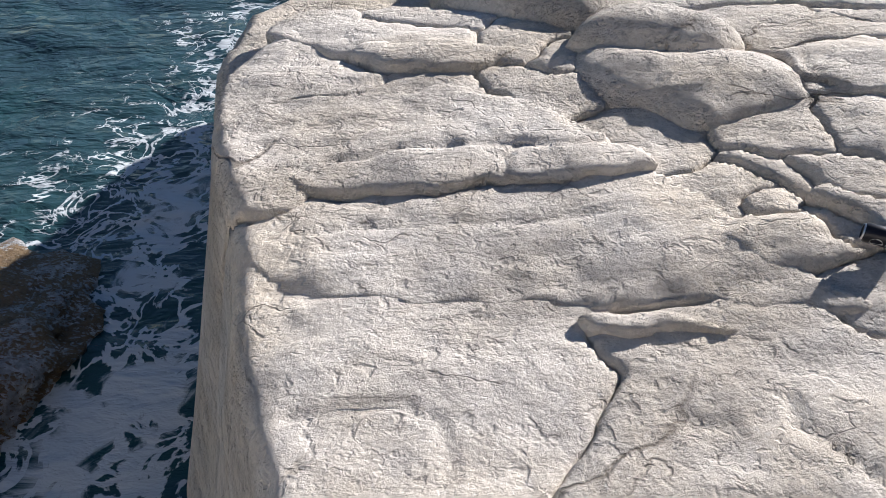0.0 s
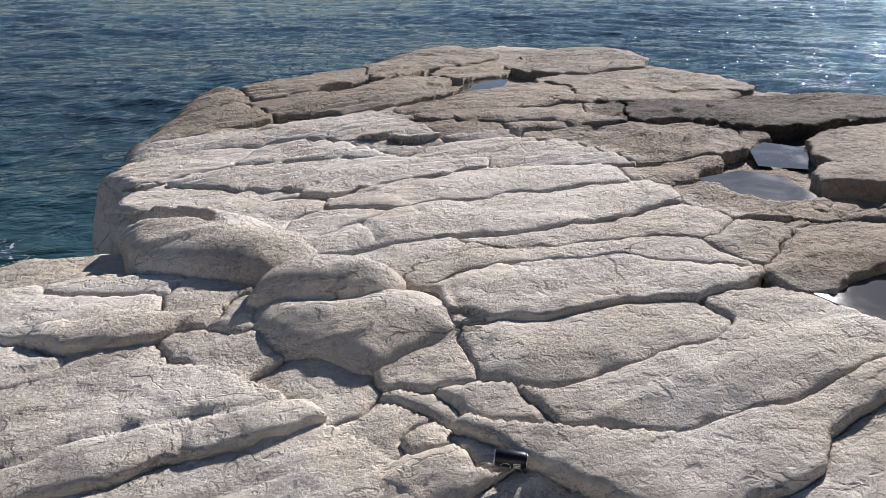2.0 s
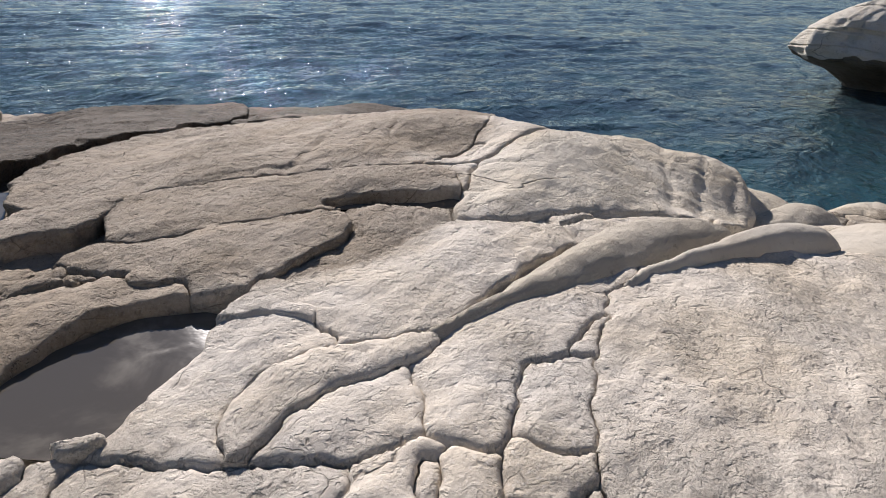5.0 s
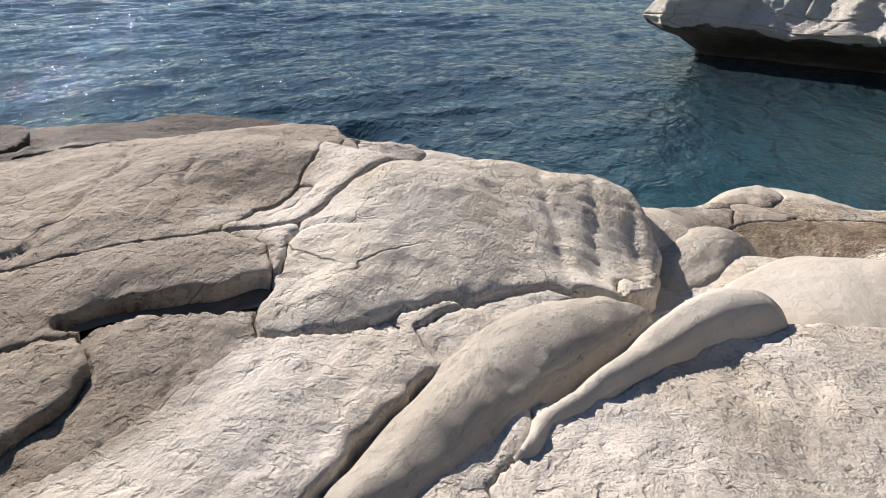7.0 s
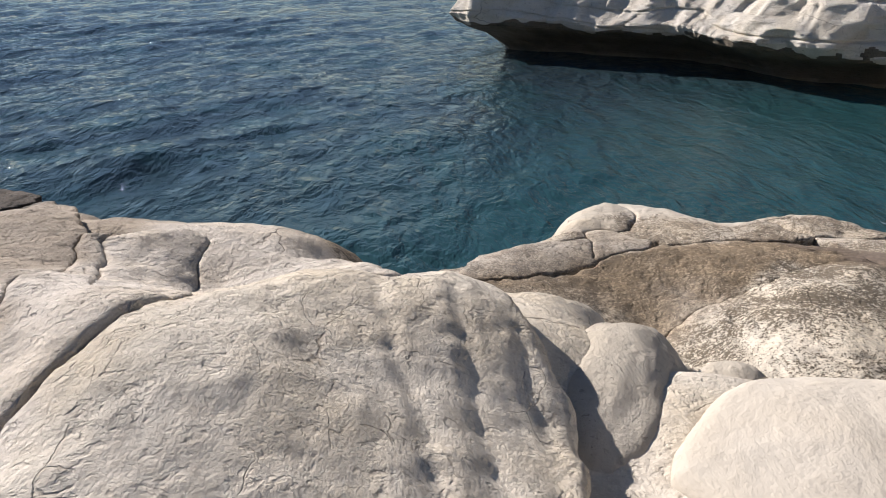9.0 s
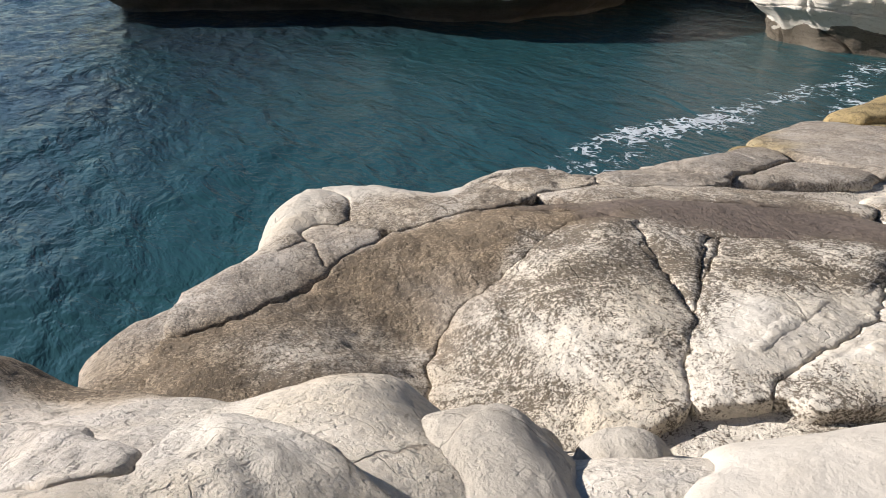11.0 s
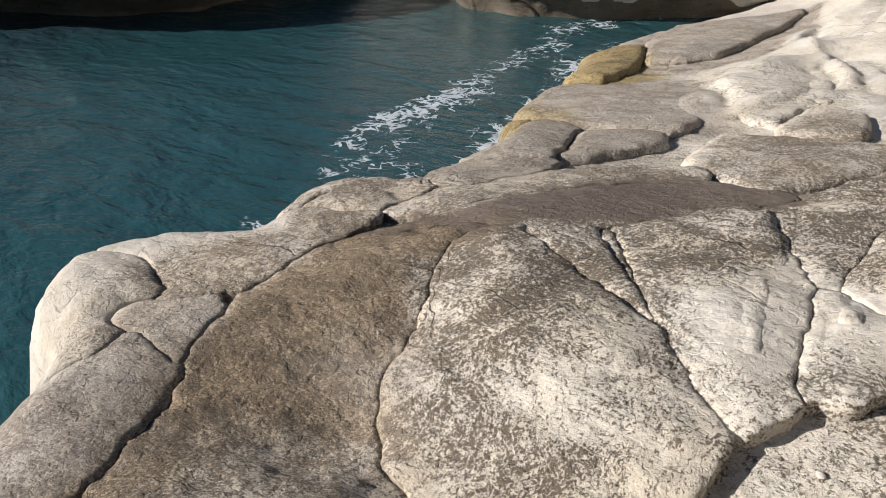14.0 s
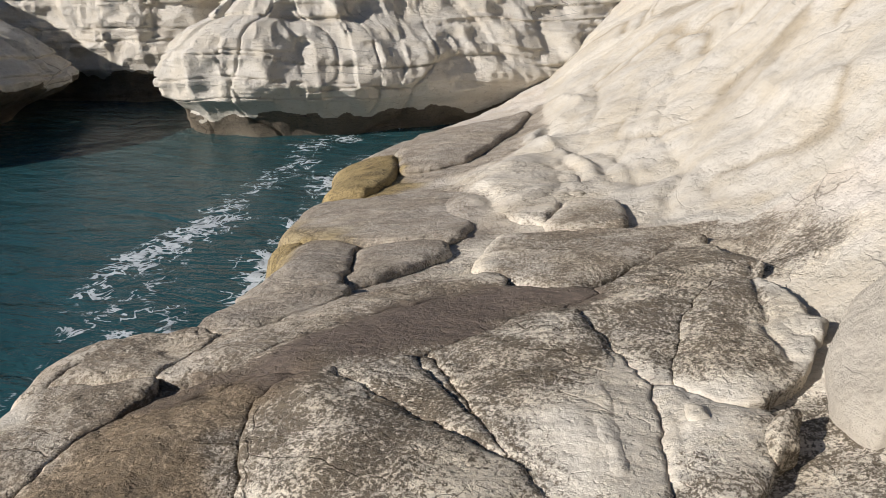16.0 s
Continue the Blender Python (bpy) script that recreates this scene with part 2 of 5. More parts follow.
# rock kinds: pale tone, dark tone, crust cover, pitting
KINDS = {
    "white": ((0.72, 0.665, 0.59), (0.25, 0.205, 0.155), 0.12, 0.6),
    "pitted": ((0.71, 0.65, 0.57), (0.24, 0.195, 0.145), 0.16, 0.95),
    "dome": ((0.70, 0.64, 0.54), (0.27, 0.22, 0.16), 0.09, 0.55),
    "chalk": ((0.60, 0.56, 0.485), (0.24, 0.2, 0.15), 0.05, 0.25),
    "grey": ((0.41, 0.35, 0.28), (0.12, 0.095, 0.07), 0.36, 1.0),
    "pitgrey": ((0.41, 0.345, 0.27), (0.085, 0.068, 0.05), 0.42, 1.25),
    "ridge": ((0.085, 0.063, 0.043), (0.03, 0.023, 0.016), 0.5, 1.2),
    "brown": ((0.46, 0.365, 0.25), (0.14, 0.108, 0.072), 0.64, 1.0),
    "wet": ((0.42, 0.35, 0.29), (0.12, 0.095, 0.078), 0.84, 0.5),
    "slate": ((0.52, 0.465, 0.39), (0.21, 0.18, 0.145), 0.55, 0.8),
    "lichen": ((0.63, 0.565, 0.465), (0.16, 0.13, 0.095), 0.58, 0.6),
    "bare": ((0.74, 0.68, 0.575), (0.095, 0.075, 0.052), 0.46, 0.55),
    # tone of the creases: brownish dirt, darkened further to stand for shade
    "crease_dirt_shade": ((0.42, 0.36, 0.27), (0.2, 0.165, 0.12), 0.4, 0.6),
    "mottled": ((0.77, 0.705, 0.59), (0.095, 0.075, 0.052), 0.60, 0.6),
    "knob": ((0.71, 0.65, 0.565), (0.24, 0.195, 0.145), 0.14, 0.9),
    "ochre": ((0.45, 0.35, 0.17), (0.11, 0.085, 0.05), 0.5, 1.2),
}
BEDROCK = bedrock_material()
ROCK = {
    "cliff": rock_material("chalk_cliff", (0.76, 0.715, 0.63), (0.70, 0.635, 0.52), (0.50, 0.44, 0.35), 0.35, 0.3, coarse=4.0),
    # brown tidal stain, darkened further for the shade under the overhang
    "tide_shade": rock_material("tide_stained_rock", (0.25, 0.21, 0.155), (0.18, 0.145, 0.10), (0.06, 0.048, 0.035), 0.6, 0.6, coarse=2.5, gloss=0.6),
    "boulder": rock_material("rounded_limestone", (0.60, 0.545, 0.455), (0.55, 0.49, 0.395), (0.42, 0.36, 0.28), 0.45, 0.38, cracks=0.5),
    "smooth": rock_material("polished_chalk", (0.56, 0.515, 0.44), (0.525, 0.47, 0.385), (0.44, 0.39, 0.31), 0.25, 0.08, cracks=0.12),
    "awash": rock_material("foam_streaked_rock", (0.32, 0.22, 0.12), (0.24, 0.165, 0.09), (0.05, 0.04, 0.03), 0.6, 0.7, lichen=0.44, lichen_colour=(0.4, 0.41, 0.42), gloss=0.5, coarse=2.5),
    "chalk": rock_material("clean_chalk", (0.70, 0.66, 0.57), (0.64, 0.58, 0.48), (0.50, 0.44, 0.35), 0.25, 0.2),
}


# ---- the lie of the land ----
PLATEAU = [(-0.3, -12), (-0.3, 0.6), (-0.45, 1.2), (-0.62, 1.8), (-0.85, 2.5), (-1.0, 3.2), (-0.98, 3.75), (-0.55, 4.12), (0.0, 4.12),
           (0.3, 3.85), (0.42, 3.62), (0.36, 3.95), (0.0, 4.3), (-0.15, 4.8), (-0.32, 5.7), (-0.2, 6.9), (0.2, 8.0), (0.5, 9.2), (1.4, 9.8), (2.8, 10.6),
           (4.2, 12.2), (5.8, 12.6), (7.4, 11.0), (7.1, 8.6), (7.56, 7.4), (8.45, 6.2), (9.75, 4.9), (9.73, 3.6), (9.19, 2.5), (9.44, 1.6), (9.18, 0.8),
           (8.17, 0.0), (7.95, -0.5), (7.45, -1.0), (6.9, -1.5), (6.3, -2.1), (5.6, -3.2), (4.6, -5.5), (3.0, -12)]
SHELF = [(7.0, 0.5), (9.3, 0.95), (10.1, 0.85), (10.4, 0.55), (10.6, 0.1), (11.0, -0.5), (11.35, -0.62), (11.7, -0.7), (12.12, -0.95), (12.3, -1.35), (12.25, -1.7), (11.9, -2.1), (11.45, -2.4), (11.5, -2.65),
         (11.66, -2.95), (11.56, -3.35), (11.05, -3.95), (10.96, -4.6), (11.13, -5.4), (11.55, -6.1), (12.0, -6.7), (12.3, -8.0), (12.5, -9.5), (13.2, -11.0), (12.9, -12.9), (12.2, -14.8), (11.5, -17.3), (9.0, -24), (-8, -24), (-8, -1), (5, -1)]
# broad swells of the plateau: place, rise, reach
SWELLS = [(0, 1, -0.15, 1.2), (0.8, 3, 0.11, 1.2), (2.3, 2, 0.10, 1.1), (3.2, 0, 0.21, 1.3), (4.6, 1, 0.06, 1.2), (4.5, 3, 0.17, 1.3), (6.4, 2.2, 0.31, 1.2), (6.6, 0.4, 0.15, 1.1), (8.8, 4.5, 0.06, 1.6), (3, 6, 0.20, 1.8), (5.5, 9, -0.15, 2.2), (0, 6.5, -0.17, 1.5), (3, -4, 0.49, 2.5)]
SWELLS += [(8.2, 2.6, 0.08, 0.6), (9.0, 2.6, -0.06, 0.6), (9.6, 3.4, -0.11, 0.6), (8.6, 3.6, -0.18, 0.6), (9.4, 4.4, -0.11, 0.6), (8.6, 5.2, -0.06, 0.6), (9.4, 5.6, -0.05, 0.6), (7.6, 5.6, -0.13, 0.6), (6.2, 6.2, -0.1, 0.6)]
# smaller rises and hollows of the dome and the block behind it, every 0.45 m from (6.0, -0.45)
DOME_RELIEF = ((-0.04, -0.04, 0, -0.16, 0.05, 0.13),
               (-0.08, -0.07, 0.07, -0.1, 0.08, 0.18),
               (-0.04, -0.05, -0.03, -0.03, -0.08, -0.05),
               (0.02, -0.02, 0.07, 0, 0.01, -0.14),
               (0.09, 0.02, -0.07, -0.17, -0.02, -0.04),
               (-0.16, 0.1, 0.01, -0.06, -0.01, -0.03))
SWELLS += [(6.0 + 0.45 * i, -0.45 + 0.45 * j, rise, 0.33) for j, row in enumerate(DOME_RELIEF) for i, rise in enumerate(row)]
SWELLS += [(7.42, -0.08, 0.10, 0.3)]
BASE = 0.3


def inside(x, y, poly):
    """Signed distance to a closed outline, positive within."""
    p = np.array(poly, float)
    q = np.roll(p, -1, 0)
    best, odd = np.full(np.shape(x), 1e9), np.zeros(np.shape(x), bool)
    for (ax, ay), (bx, by) in zip(p, q):
        ex, ey = bx - ax, by - ay
        s = np.clip(((x - ax) * ex + (y - ay) * ey) / (ex * ex + ey * ey + 1e-12), 0, 1)
        best = np.minimum(best, (x - ax - s * ex) ** 2 + (y - ay - s * ey) ** 2)
        odd ^= ((ay > y) != (by > y)) & (x < (bx - ax) * (y - ay) / (by - ay + 1e-12) + ax)
    return np.where(odd, 1, -1) * np.sqrt(best)


def step(a, b, v):
    s = np.clip((v - a) / (b - a), 0, 1)
    return s * s * (3 - 2 * s)


def rim(d, r, drop):
    """How far a rounded edge of radius r has fallen at d metres within it; outside it goes on down."""
    u = np.clip(1 - d / r, 0, 1)
    return drop * (1 - np.sqrt(np.maximum(0, 1 - u * u))) + np.maximum(0, -d) * 4.0


def plateau_z(x, y):
    z = BASE + 0 * x
    for cx, cy, rise, reach in SWELLS:
        z = z + rise * np.exp(-((x - cx) ** 2 + (y - cy) ** 2) / (2 * reach * reach))
    s = np.clip(((x - 6.7) * 0.55 - (y + 0.27) * 0.3) / 0.3925, 0, 1)
    z = z - 0.08 * np.exp(-((x - 6.7 - 0.55 * s) ** 2 + (y + 0.27 + 0.3 * s) ** 2) / 0.05)
    d = inside(x, y, PLATEAU) + 0.05 * np.sin(2.1 * x + 3.3 * y) * np.sin(2.7 * y - 1.3 * x) + 0.03 * np.sin(7 * y + 2 * x)
    soft = step(5.2, 7.2, x) * step(3.2, 1.5, y)
    r = 0.07 + 1.14 * soft + 0.5 * step(6.5, 8, x) * (1 - soft) + 0.6 * step(5, 8, y)
    return z - rim(d, r, 0.09 + 1.0 * soft + 0.1 * step(5, 8, y))


def shelf_z(x, y):
    z = -0.5 - 0.1 * (x - 8) - 0.28 * np.exp(-((y + 1.0) / 0.55) ** 2) * step(10.6, 9.2, x) - (0.06 * np.maximum(x - 8, 0) + 0.15) * step(-3.8, -7.5, y)
    z = z + 0.13 * np.exp(-((x - 9.6) ** 2 + (y + 2.9) ** 2) / 1.2)
    land = step(0, 1, (0.9 * (8.5 - x) - 0.33 * (y + 7.2)) / 9.0)
    z = z + 4.2 * land * step(-2.5, -7, y) + 0.5 * step(7.0, 5.5, x) * step(-1.0, -3.5, y)
    d = inside(x, y, SHELF)
    return z - rim(d, 0.4, 0.3)


def ground_z(x, y):
    a, b, k = plateau_z(x, y), shelf_z(x, y), 0.12
    h = np.clip(0.5 + 0.5 * (a - b) / k, 0, 1)
    return np.maximum(b + (a - b) * h + k * h * (1 - h), -4.0)


# ---- noise and meshes ----
def lattice(ix, iy, seed):
    h = (ix.astype(np.int64) * 374761393 + iy.astype(np.int64) * 668265263 + seed * 982451653) & 0x7FFFFFFF
    h = ((h ^ (h >> 13)) * 1274126177) & 0x7FFFFFFF
    return ((h ^ (h >> 16)) & 0xFFFF) / 65535.0


def wobble(x, y, seed=0):
    """Smooth value noise, about -1 to 1, one swell a metre."""
    ix, iy = np.floor(x), np.floor(y)
    u, v = x - ix, y - iy
    u, v = u * u * u * (u * (6 * u - 15) + 10), v * v * v * (v * (6 * v - 15) + 10)
    a, b = lattice(ix, iy, seed), lattice(ix + 1, iy, seed)
    c, d = lattice(ix, iy + 1, seed), lattice(ix + 1, iy + 1, seed)
    return 2 * ((a + (b - a) * u) * (1 - v) + (c + (d - c) * u) * v) - 1


def rough_z(x, y, amount=1.0):
    """Dents and swells of worn rock."""
    z = 0.012 * wobble(x * 1.6, y * 2.2, 3) + 0.008 * wobble(x * 4 + 7, y * 5.5, 5) + 0.0045 * wobble(x * 11, y * 14, 8)
    ridged = 1 - np.abs(wobble(x * 7 + 3, y * 9, 12))
    run = (y - 0.18 * x) * 4.2 + 1.3 * wobble(x * 0.7, y * 1.6, 25) + 0.3 * wobble(x * 4, y * 4, 26)
    saw = run - np.floor(run)
    ledge = (saw - 0.5 - 1.5 * np.maximum(0, saw - 0.85)) * (0.007 + 0.036 * np.clip((y - 3.0) / 2.0, 0, 1) * np.clip(8 - x, 0, 1))
    ledge = ledge * (1 - 0.9 * step(4.6, 5.6, x) * step(2.4, 1.6, y) * step(-1.6, -0.6, y))
    return ledge + amount * (z + 0.004 * ridged ** 3 + 0.002 * wobble(x * 27, y * 31, 17))


def mesh_of(name, verts, faces, material):
    me = bpy.data.meshes.new(name)
    me.from_pydata(verts.tolist() if hasattr(verts, "tolist") else verts, [], faces.tolist() if hasattr(faces, "tolist") else faces)
    me.shade_smooth()
    me.materials.append(material)
    return me


def sheet(name, x0, x1, y0, y1, cell, height, material):
    nx, ny = int((x1 - x0) / cell) + 1, int((y1 - y0) / cell) + 1
    gx, gy = np.meshgrid(np.linspace(x0, x1, nx), np.linspace(y0, y1, ny))
    gz = height(gx, gy)
    i = np.arange(nx * ny).reshape(ny, nx)
    quads = np.stack([i[:-1, :-1], i[:-1, 1:], i[1:, 1:], i[1:, :-1]], -1).reshape(-1, 4)
    return new(name, mesh_of(name, np.stack([gx, gy, gz], -1).reshape(-1, 3), quads, material))


def rounded(points, steps=5, seed=0):
    """A closed outline through the points, its corners eased and its run a little uneven."""
    p = np.array(points, float)
    a, b, c = np.roll(p, 1, 0), np.roll(p, -1, 0), np.roll(p, -2, 0)
    out = []
    for k in range(steps):
        t = k / steps
        out.append(0.5 * (2 * p + (b - a) * t + (2 * a - 5 * p + 4 * b - c) * t * t + (3 * p - a - 3 * b + c) * t ** 3))
    q = np.stack(out, 1).reshape(-1, 2)
    straight = np.stack([p + (b - p) * k / steps for k in range(steps)], 1).reshape(-1, 2)
    q = 0.45 * q + 0.55 * straight
    size = np.ptp(p, axis=0).min()
    q[:, 0] += min(0.012, 0.04 * size) * wobble(q[:, 0] * 9 + seed, q[:, 1] * 9, 21)
    q[:, 1] += min(0.012, 0.04 * size) * wobble(q[:, 0] * 9, q[:, 1] * 9 + seed, 22)
    return q


def ragged(x, y):
    """Plan places shifted a little to and fro, so that joints run unevenly."""
    a = 0.022 * wobble(x * 5, y * 5, 91) + 0.011 * wobble(x * 13, y * 13, 92) + 0.005 * wobble(x * 31, y * 31, 93)
    b = 0.022 * wobble(x * 5, y * 5, 94) + 0.011 * wobble(x * 13, y * 13, 95) + 0.005 * wobble(x * 31, y * 31, 96)
    return x + a, y + b


LOBES = ((0.75, 0.13, 46), (1.5, 0.06, 47))


def lobes(x, y, size, seed):
    return wobble(size * (x + 0.5 * wobble(x * 0.7, y * 0.7, 48)), size * 0.6 * (y + 0.5 * wobble(x * 0.7, y * 0.7, 49)), seed)


def bed_z(x, y):
    """Under the slabs the rock lies lower; where no joints part it, it comes up to the surface."""
    hill = step(-6.2, -8.0, y) * step(10.6, 9.6, x)
    z = ground_z(x, y) - 0.085 * (1 - hill) + rough_z(x, y, 1.5)
    fold = 1 - np.abs(wobble(x * 0.55 + 0.35 * y, y * 0.22 - 0.2 * x, 43))
    z = z + hill * (0.2 * wobble(x * 0.6, y * 0.35, 41) + 0.16 * fold ** 4 + 0.03 * wobble(x * 2.2, y * 1.4, 44)) + hill * carve(x, y)
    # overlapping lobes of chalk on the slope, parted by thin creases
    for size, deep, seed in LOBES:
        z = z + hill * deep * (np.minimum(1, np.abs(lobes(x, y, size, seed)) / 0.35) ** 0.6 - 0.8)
    for kind, level, _, _, outline in SLABS:
        if kind == "pool":
            d = inside(x, y, outline)
            z = np.where(d > -0.02, np.minimum(z, level - 0.03 - np.minimum(0.1, np.maximum(d, 0) * 0.6)), z)
    return z


def paint(me):
    """Blends the kinds of rock over the ground: each slab's kind fades into its neighbours' along an uneven margin."""
    n = len(me.vertices)
    co = np.empty(n * 3)
    me.vertices.foreach_get("co", co)
    x, y, z = co.reshape(-1, 3).T
    wx = x + 0.16 * wobble(x * 1.9, y * 1.9, 101) + 0.07 * wobble(x * 6, y * 6, 102)
    wy = y + 0.16 * wobble(x * 1.9, y * 1.9, 103) + 0.07 * wobble(x * 6, y * 6, 104)
    values = np.zeros((n, 8))
    total = np.full(n, 1e-6)
    reach = 1.1

    def lay(kind, weight):
        pale, dark, cover, pits = KINDS[kind]
        values[:, :] += weight[:, None] * np.array([*pale, cover, *dark, pits])
        total[:] += weight

    lay("white", np.full(n, 2e-5))
    box = (x.min() - reach, y.min() - reach, x.max() + reach, y.max() + reach)
    for (kind, _, _, layer, outline), shape, (x0, y0, x1, y1) in zip(SLABS, shapes, boxes):
        if kind not in KINDS or x0 > box[2] or x1 < box[0] or y0 > box[3] or y1 < box[1]:
            continue
        near = (x > x0 - reach) & (x < x1 + reach) & (y > y0 - reach) & (y < y1 + reach)
        if near.any():
            w = np.zeros(n)
            w[near] = np.exp(np.clip(inside(wx[near], wy[near], outline) / 0.075, -14, 2.5))
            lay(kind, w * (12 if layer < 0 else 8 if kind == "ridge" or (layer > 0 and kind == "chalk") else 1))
    # the sea keeps the tip of the shelf clean; the hillside is bare chalk
    lay("chalk", 40 * step(-0.90, -1.08, z) * step(-0.45, -0.8, y) * step(-2.9, -2.4, y))
    lay("chalk", 3 * step(-6.4, -8.0, wy) * step(-0.9, -0.5, z))
    # crease lines on the slope, brown dirt and shade laid on as colour
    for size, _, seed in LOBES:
        lay("crease_dirt_shade", 14 * np.exp(-(lobes(x, y, size, seed) / (0.05 + 0.02 * size)) ** 2) * step(-0.2, 0.35, wobble(x * 0.8, y * 0.8, seed + 9)) * step(-6.6, -8.0, wy) * step(-0.7, -0.3, z))
    lay("mottled", 2e-3 * step(7.0, 7.8, wx) * step(-0.7, -1.2, wy) * step(-8.0, -7.0, wy))
    values /= total[:, None]
    for name, part_of in (("pale", values[:, :4]), ("dark", values[:, 4:])):
        me.attributes.new(name, "FLOAT_COLOR", "POINT").data.foreach_set("color", part_of.astype(np.float32).ravel())


# ---- slabs of bedrock, split by joints ----
SLABS = []
CRACKS = []


def slab(kind, lift, dome, layer, outline):
    SLABS.append((kind, lift, dome, layer, outline))


def crack(depth, width, run):
    CRACKS.append((depth, width, run))


slab("white", -0.05, 0.02, 0, [(-0.7, 1.89), (-0.49, 1.52), (-0.12, 1.5), (0.28, 1.47), (0.36, 1.42), (0.37, 1.34), (0.4, 1.23), (0.34, 1.13), (0.3, 1.03), (0.24, 0.94), (0.18, 0.77), (0.14, 0.57), (-0.48, 0.86), (-0.36, 0.93), (-0.36, 1.05), (-0.45, 1.22), (-0.54, 1.42)])
slab("white", -0.05, 0.02, 0, [(0.36, 1.41), (0.39, 1.36), (0.69, 1.37), (0.89, 1.38), (0.94, 1.27), (0.99, 1.18), (0.94, 0.82), (0.77, 0.54), (0.15, 0.57), (0.18, 0.77), (0.24, 0.93), (0.3, 1.03), (0.34, 1.13), (0.4, 1.23), (0.39, 1.34)])
slab("white", 0, 0.01, 1, [(0.36, 1.43), (0.48, 1.44), (0.58, 1.4), (0.69, 1.36), (0.54, 1.36), (0.38, 1.37)])
slab("white", -0.025, 0.03, 1, [(-0.59, 1.86), (-0.54, 1.93), (-0.46, 1.97), (-0.28, 1.96), (-0.06, 1.99), (0.18, 2.02), (0.37, 1.99), (0.65, 2.02), (0.81, 1.76), (0.95, 1.53), (1.03, 1.42), (1.0, 1.38), (0.71, 1.41), (0.6, 1.46), (0.17, 1.49), (-0.27, 1.54), (-0.43, 1.58), (-0.55, 1.67), (-0.69, 1.97)])
slab("white", 0.01, 0.03, 2, [(-0.48, 2.03), (-0.41, 2.15), (-0.26, 2.31), (-0.07, 2.49), (0.09, 2.55), (0.27, 2.5), (0.42, 2.37), (0.53, 2.23), (0.63, 2.08), (0.65, 2.01), (0.54, 1.97), (0.37, 1.99), (0.18, 2.01), (-0.06, 1.99), (-0.18, 1.96), (-0.42, 1.97)])
slab("pitted", -0.02, 0.03, 0, [(-0.74, 2.2), (-0.75, 2.34), (-0.62, 2.53), (-0.38, 2.55), (-0.18, 2.65), (0.16, 2.64), (0.23, 2.5), (0.09, 2.45), (-0.07, 2.39), (-0.25, 2.24), (-0.42, 2.09), (-0.48, 1.99), (-0.6, 1.98), (-0.72, 2.11)])
slab("pitted", 0, 0.04, 1, [(-0.87, 2.75), (-0.8, 3.0), (-0.68, 3.13), (-0.53, 3.06), (-0.39, 2.87), (-0.2, 2.7), (-0.3, 2.57), (-0.54, 2.55), (-0.7, 2.49), (-0.78, 2.39)])
slab("white", 0.04, 0.02, 2, [(-0.4, 2.89), (-0.33, 3.0), (0.04, 2.95), (0.27, 2.82), (0.18, 2.74), (0.08, 2.7), (-0.14, 2.73), (-0.32, 2.84)])
slab("white", 0.02, 0.02, 0, [(-0.68, 3.2), (-0.57, 3.34), (-0.36, 3.34), (-0.16, 3.25), (0.13, 3.11), (0.14, 2.95), (-0.1, 2.99), (-0.48, 3.04)])
slab("white", 0.03, 0.01, 0, [(-0.36, 3.34), (-0.21, 3.39), (0.01, 3.3), (0.18, 3.12), (0.13, 3.09), (-0.11, 3.23)])
slab("white", 0.02, 0.02, 0, [(0.15, 3.09), (0.27, 3.1), (0.4, 2.96), (0.41, 2.89), (0.35, 2.77), (0.25, 2.75), (0.27, 2.82), (0.15, 2.94)])
slab("white", 0, 0.02, 0, [(0.35, 2.76), (0.41, 2.88), (0.46, 2.77), (0.42, 2.64), (0.31, 2.71)])
slab("white", 0, 0.01, 0, [(0.18, 2.68), (0.33, 2.71), (0.44, 2.59), (0.49, 2.42), (0.38, 2.4), (0.29, 2.47), (0.16, 2.56)])
slab("knob", 0.05, 0.08, 1, [(0.49, 2.8), (0.55, 2.94), (0.67, 3.04), (0.8, 3.04), (1.02, 2.91), (1.11, 2.76), (1.01, 2.67), (0.82, 2.67), (0.64, 2.73), (0.53, 2.77)])
slab("knob", 0, 0.06, 0, [(0.47, 2.73), (0.54, 2.83), (0.84, 2.78), (1.03, 2.76), (1.22, 2.58), (1.24, 2.39), (1.19, 2.24), (1.0, 2.19), (0.92, 2.19), (0.84, 2.22), (0.67, 2.37), (0.52, 2.5), (0.47, 2.62)])
slab("white", -0.02, 0.01, 0, [(1.2, 2.26), (1.2, 2.08), (1.15, 1.98), (0.98, 2.01), (0.9, 2.14), (0.96, 2.21)])
slab("white", -0.06, 0.01, 0, [(0.49, 2.37), (0.66, 2.34), (0.83, 2.09), (0.75, 1.99), (0.69, 2.01), (0.63, 2.16)])
slab("white", -0.05, 0.01, 0, [(0.7, 1.98), (0.82, 2.06), (0.91, 1.98), (0.97, 1.88), (0.84, 1.85), (0.8, 1.78), (0.74, 1.88)])
slab("white", -0.05, 0.01, 0, [(0.86, 2.06), (1.01, 1.97), (1.06, 1.88), (1.04, 1.83), (0.95, 1.92)])
slab("white", -0.04, 0.01, 0, [(0.83, 1.81), (0.9, 1.87), (0.96, 1.84), (1.01, 1.72), (0.88, 1.75)])
slab("white", -0.03, 0.02, 0, [(0.81, 1.73), (0.88, 1.75), (1.01, 1.72), (1.06, 1.58), (1.04, 1.55), (0.94, 1.53), (0.87, 1.63)])
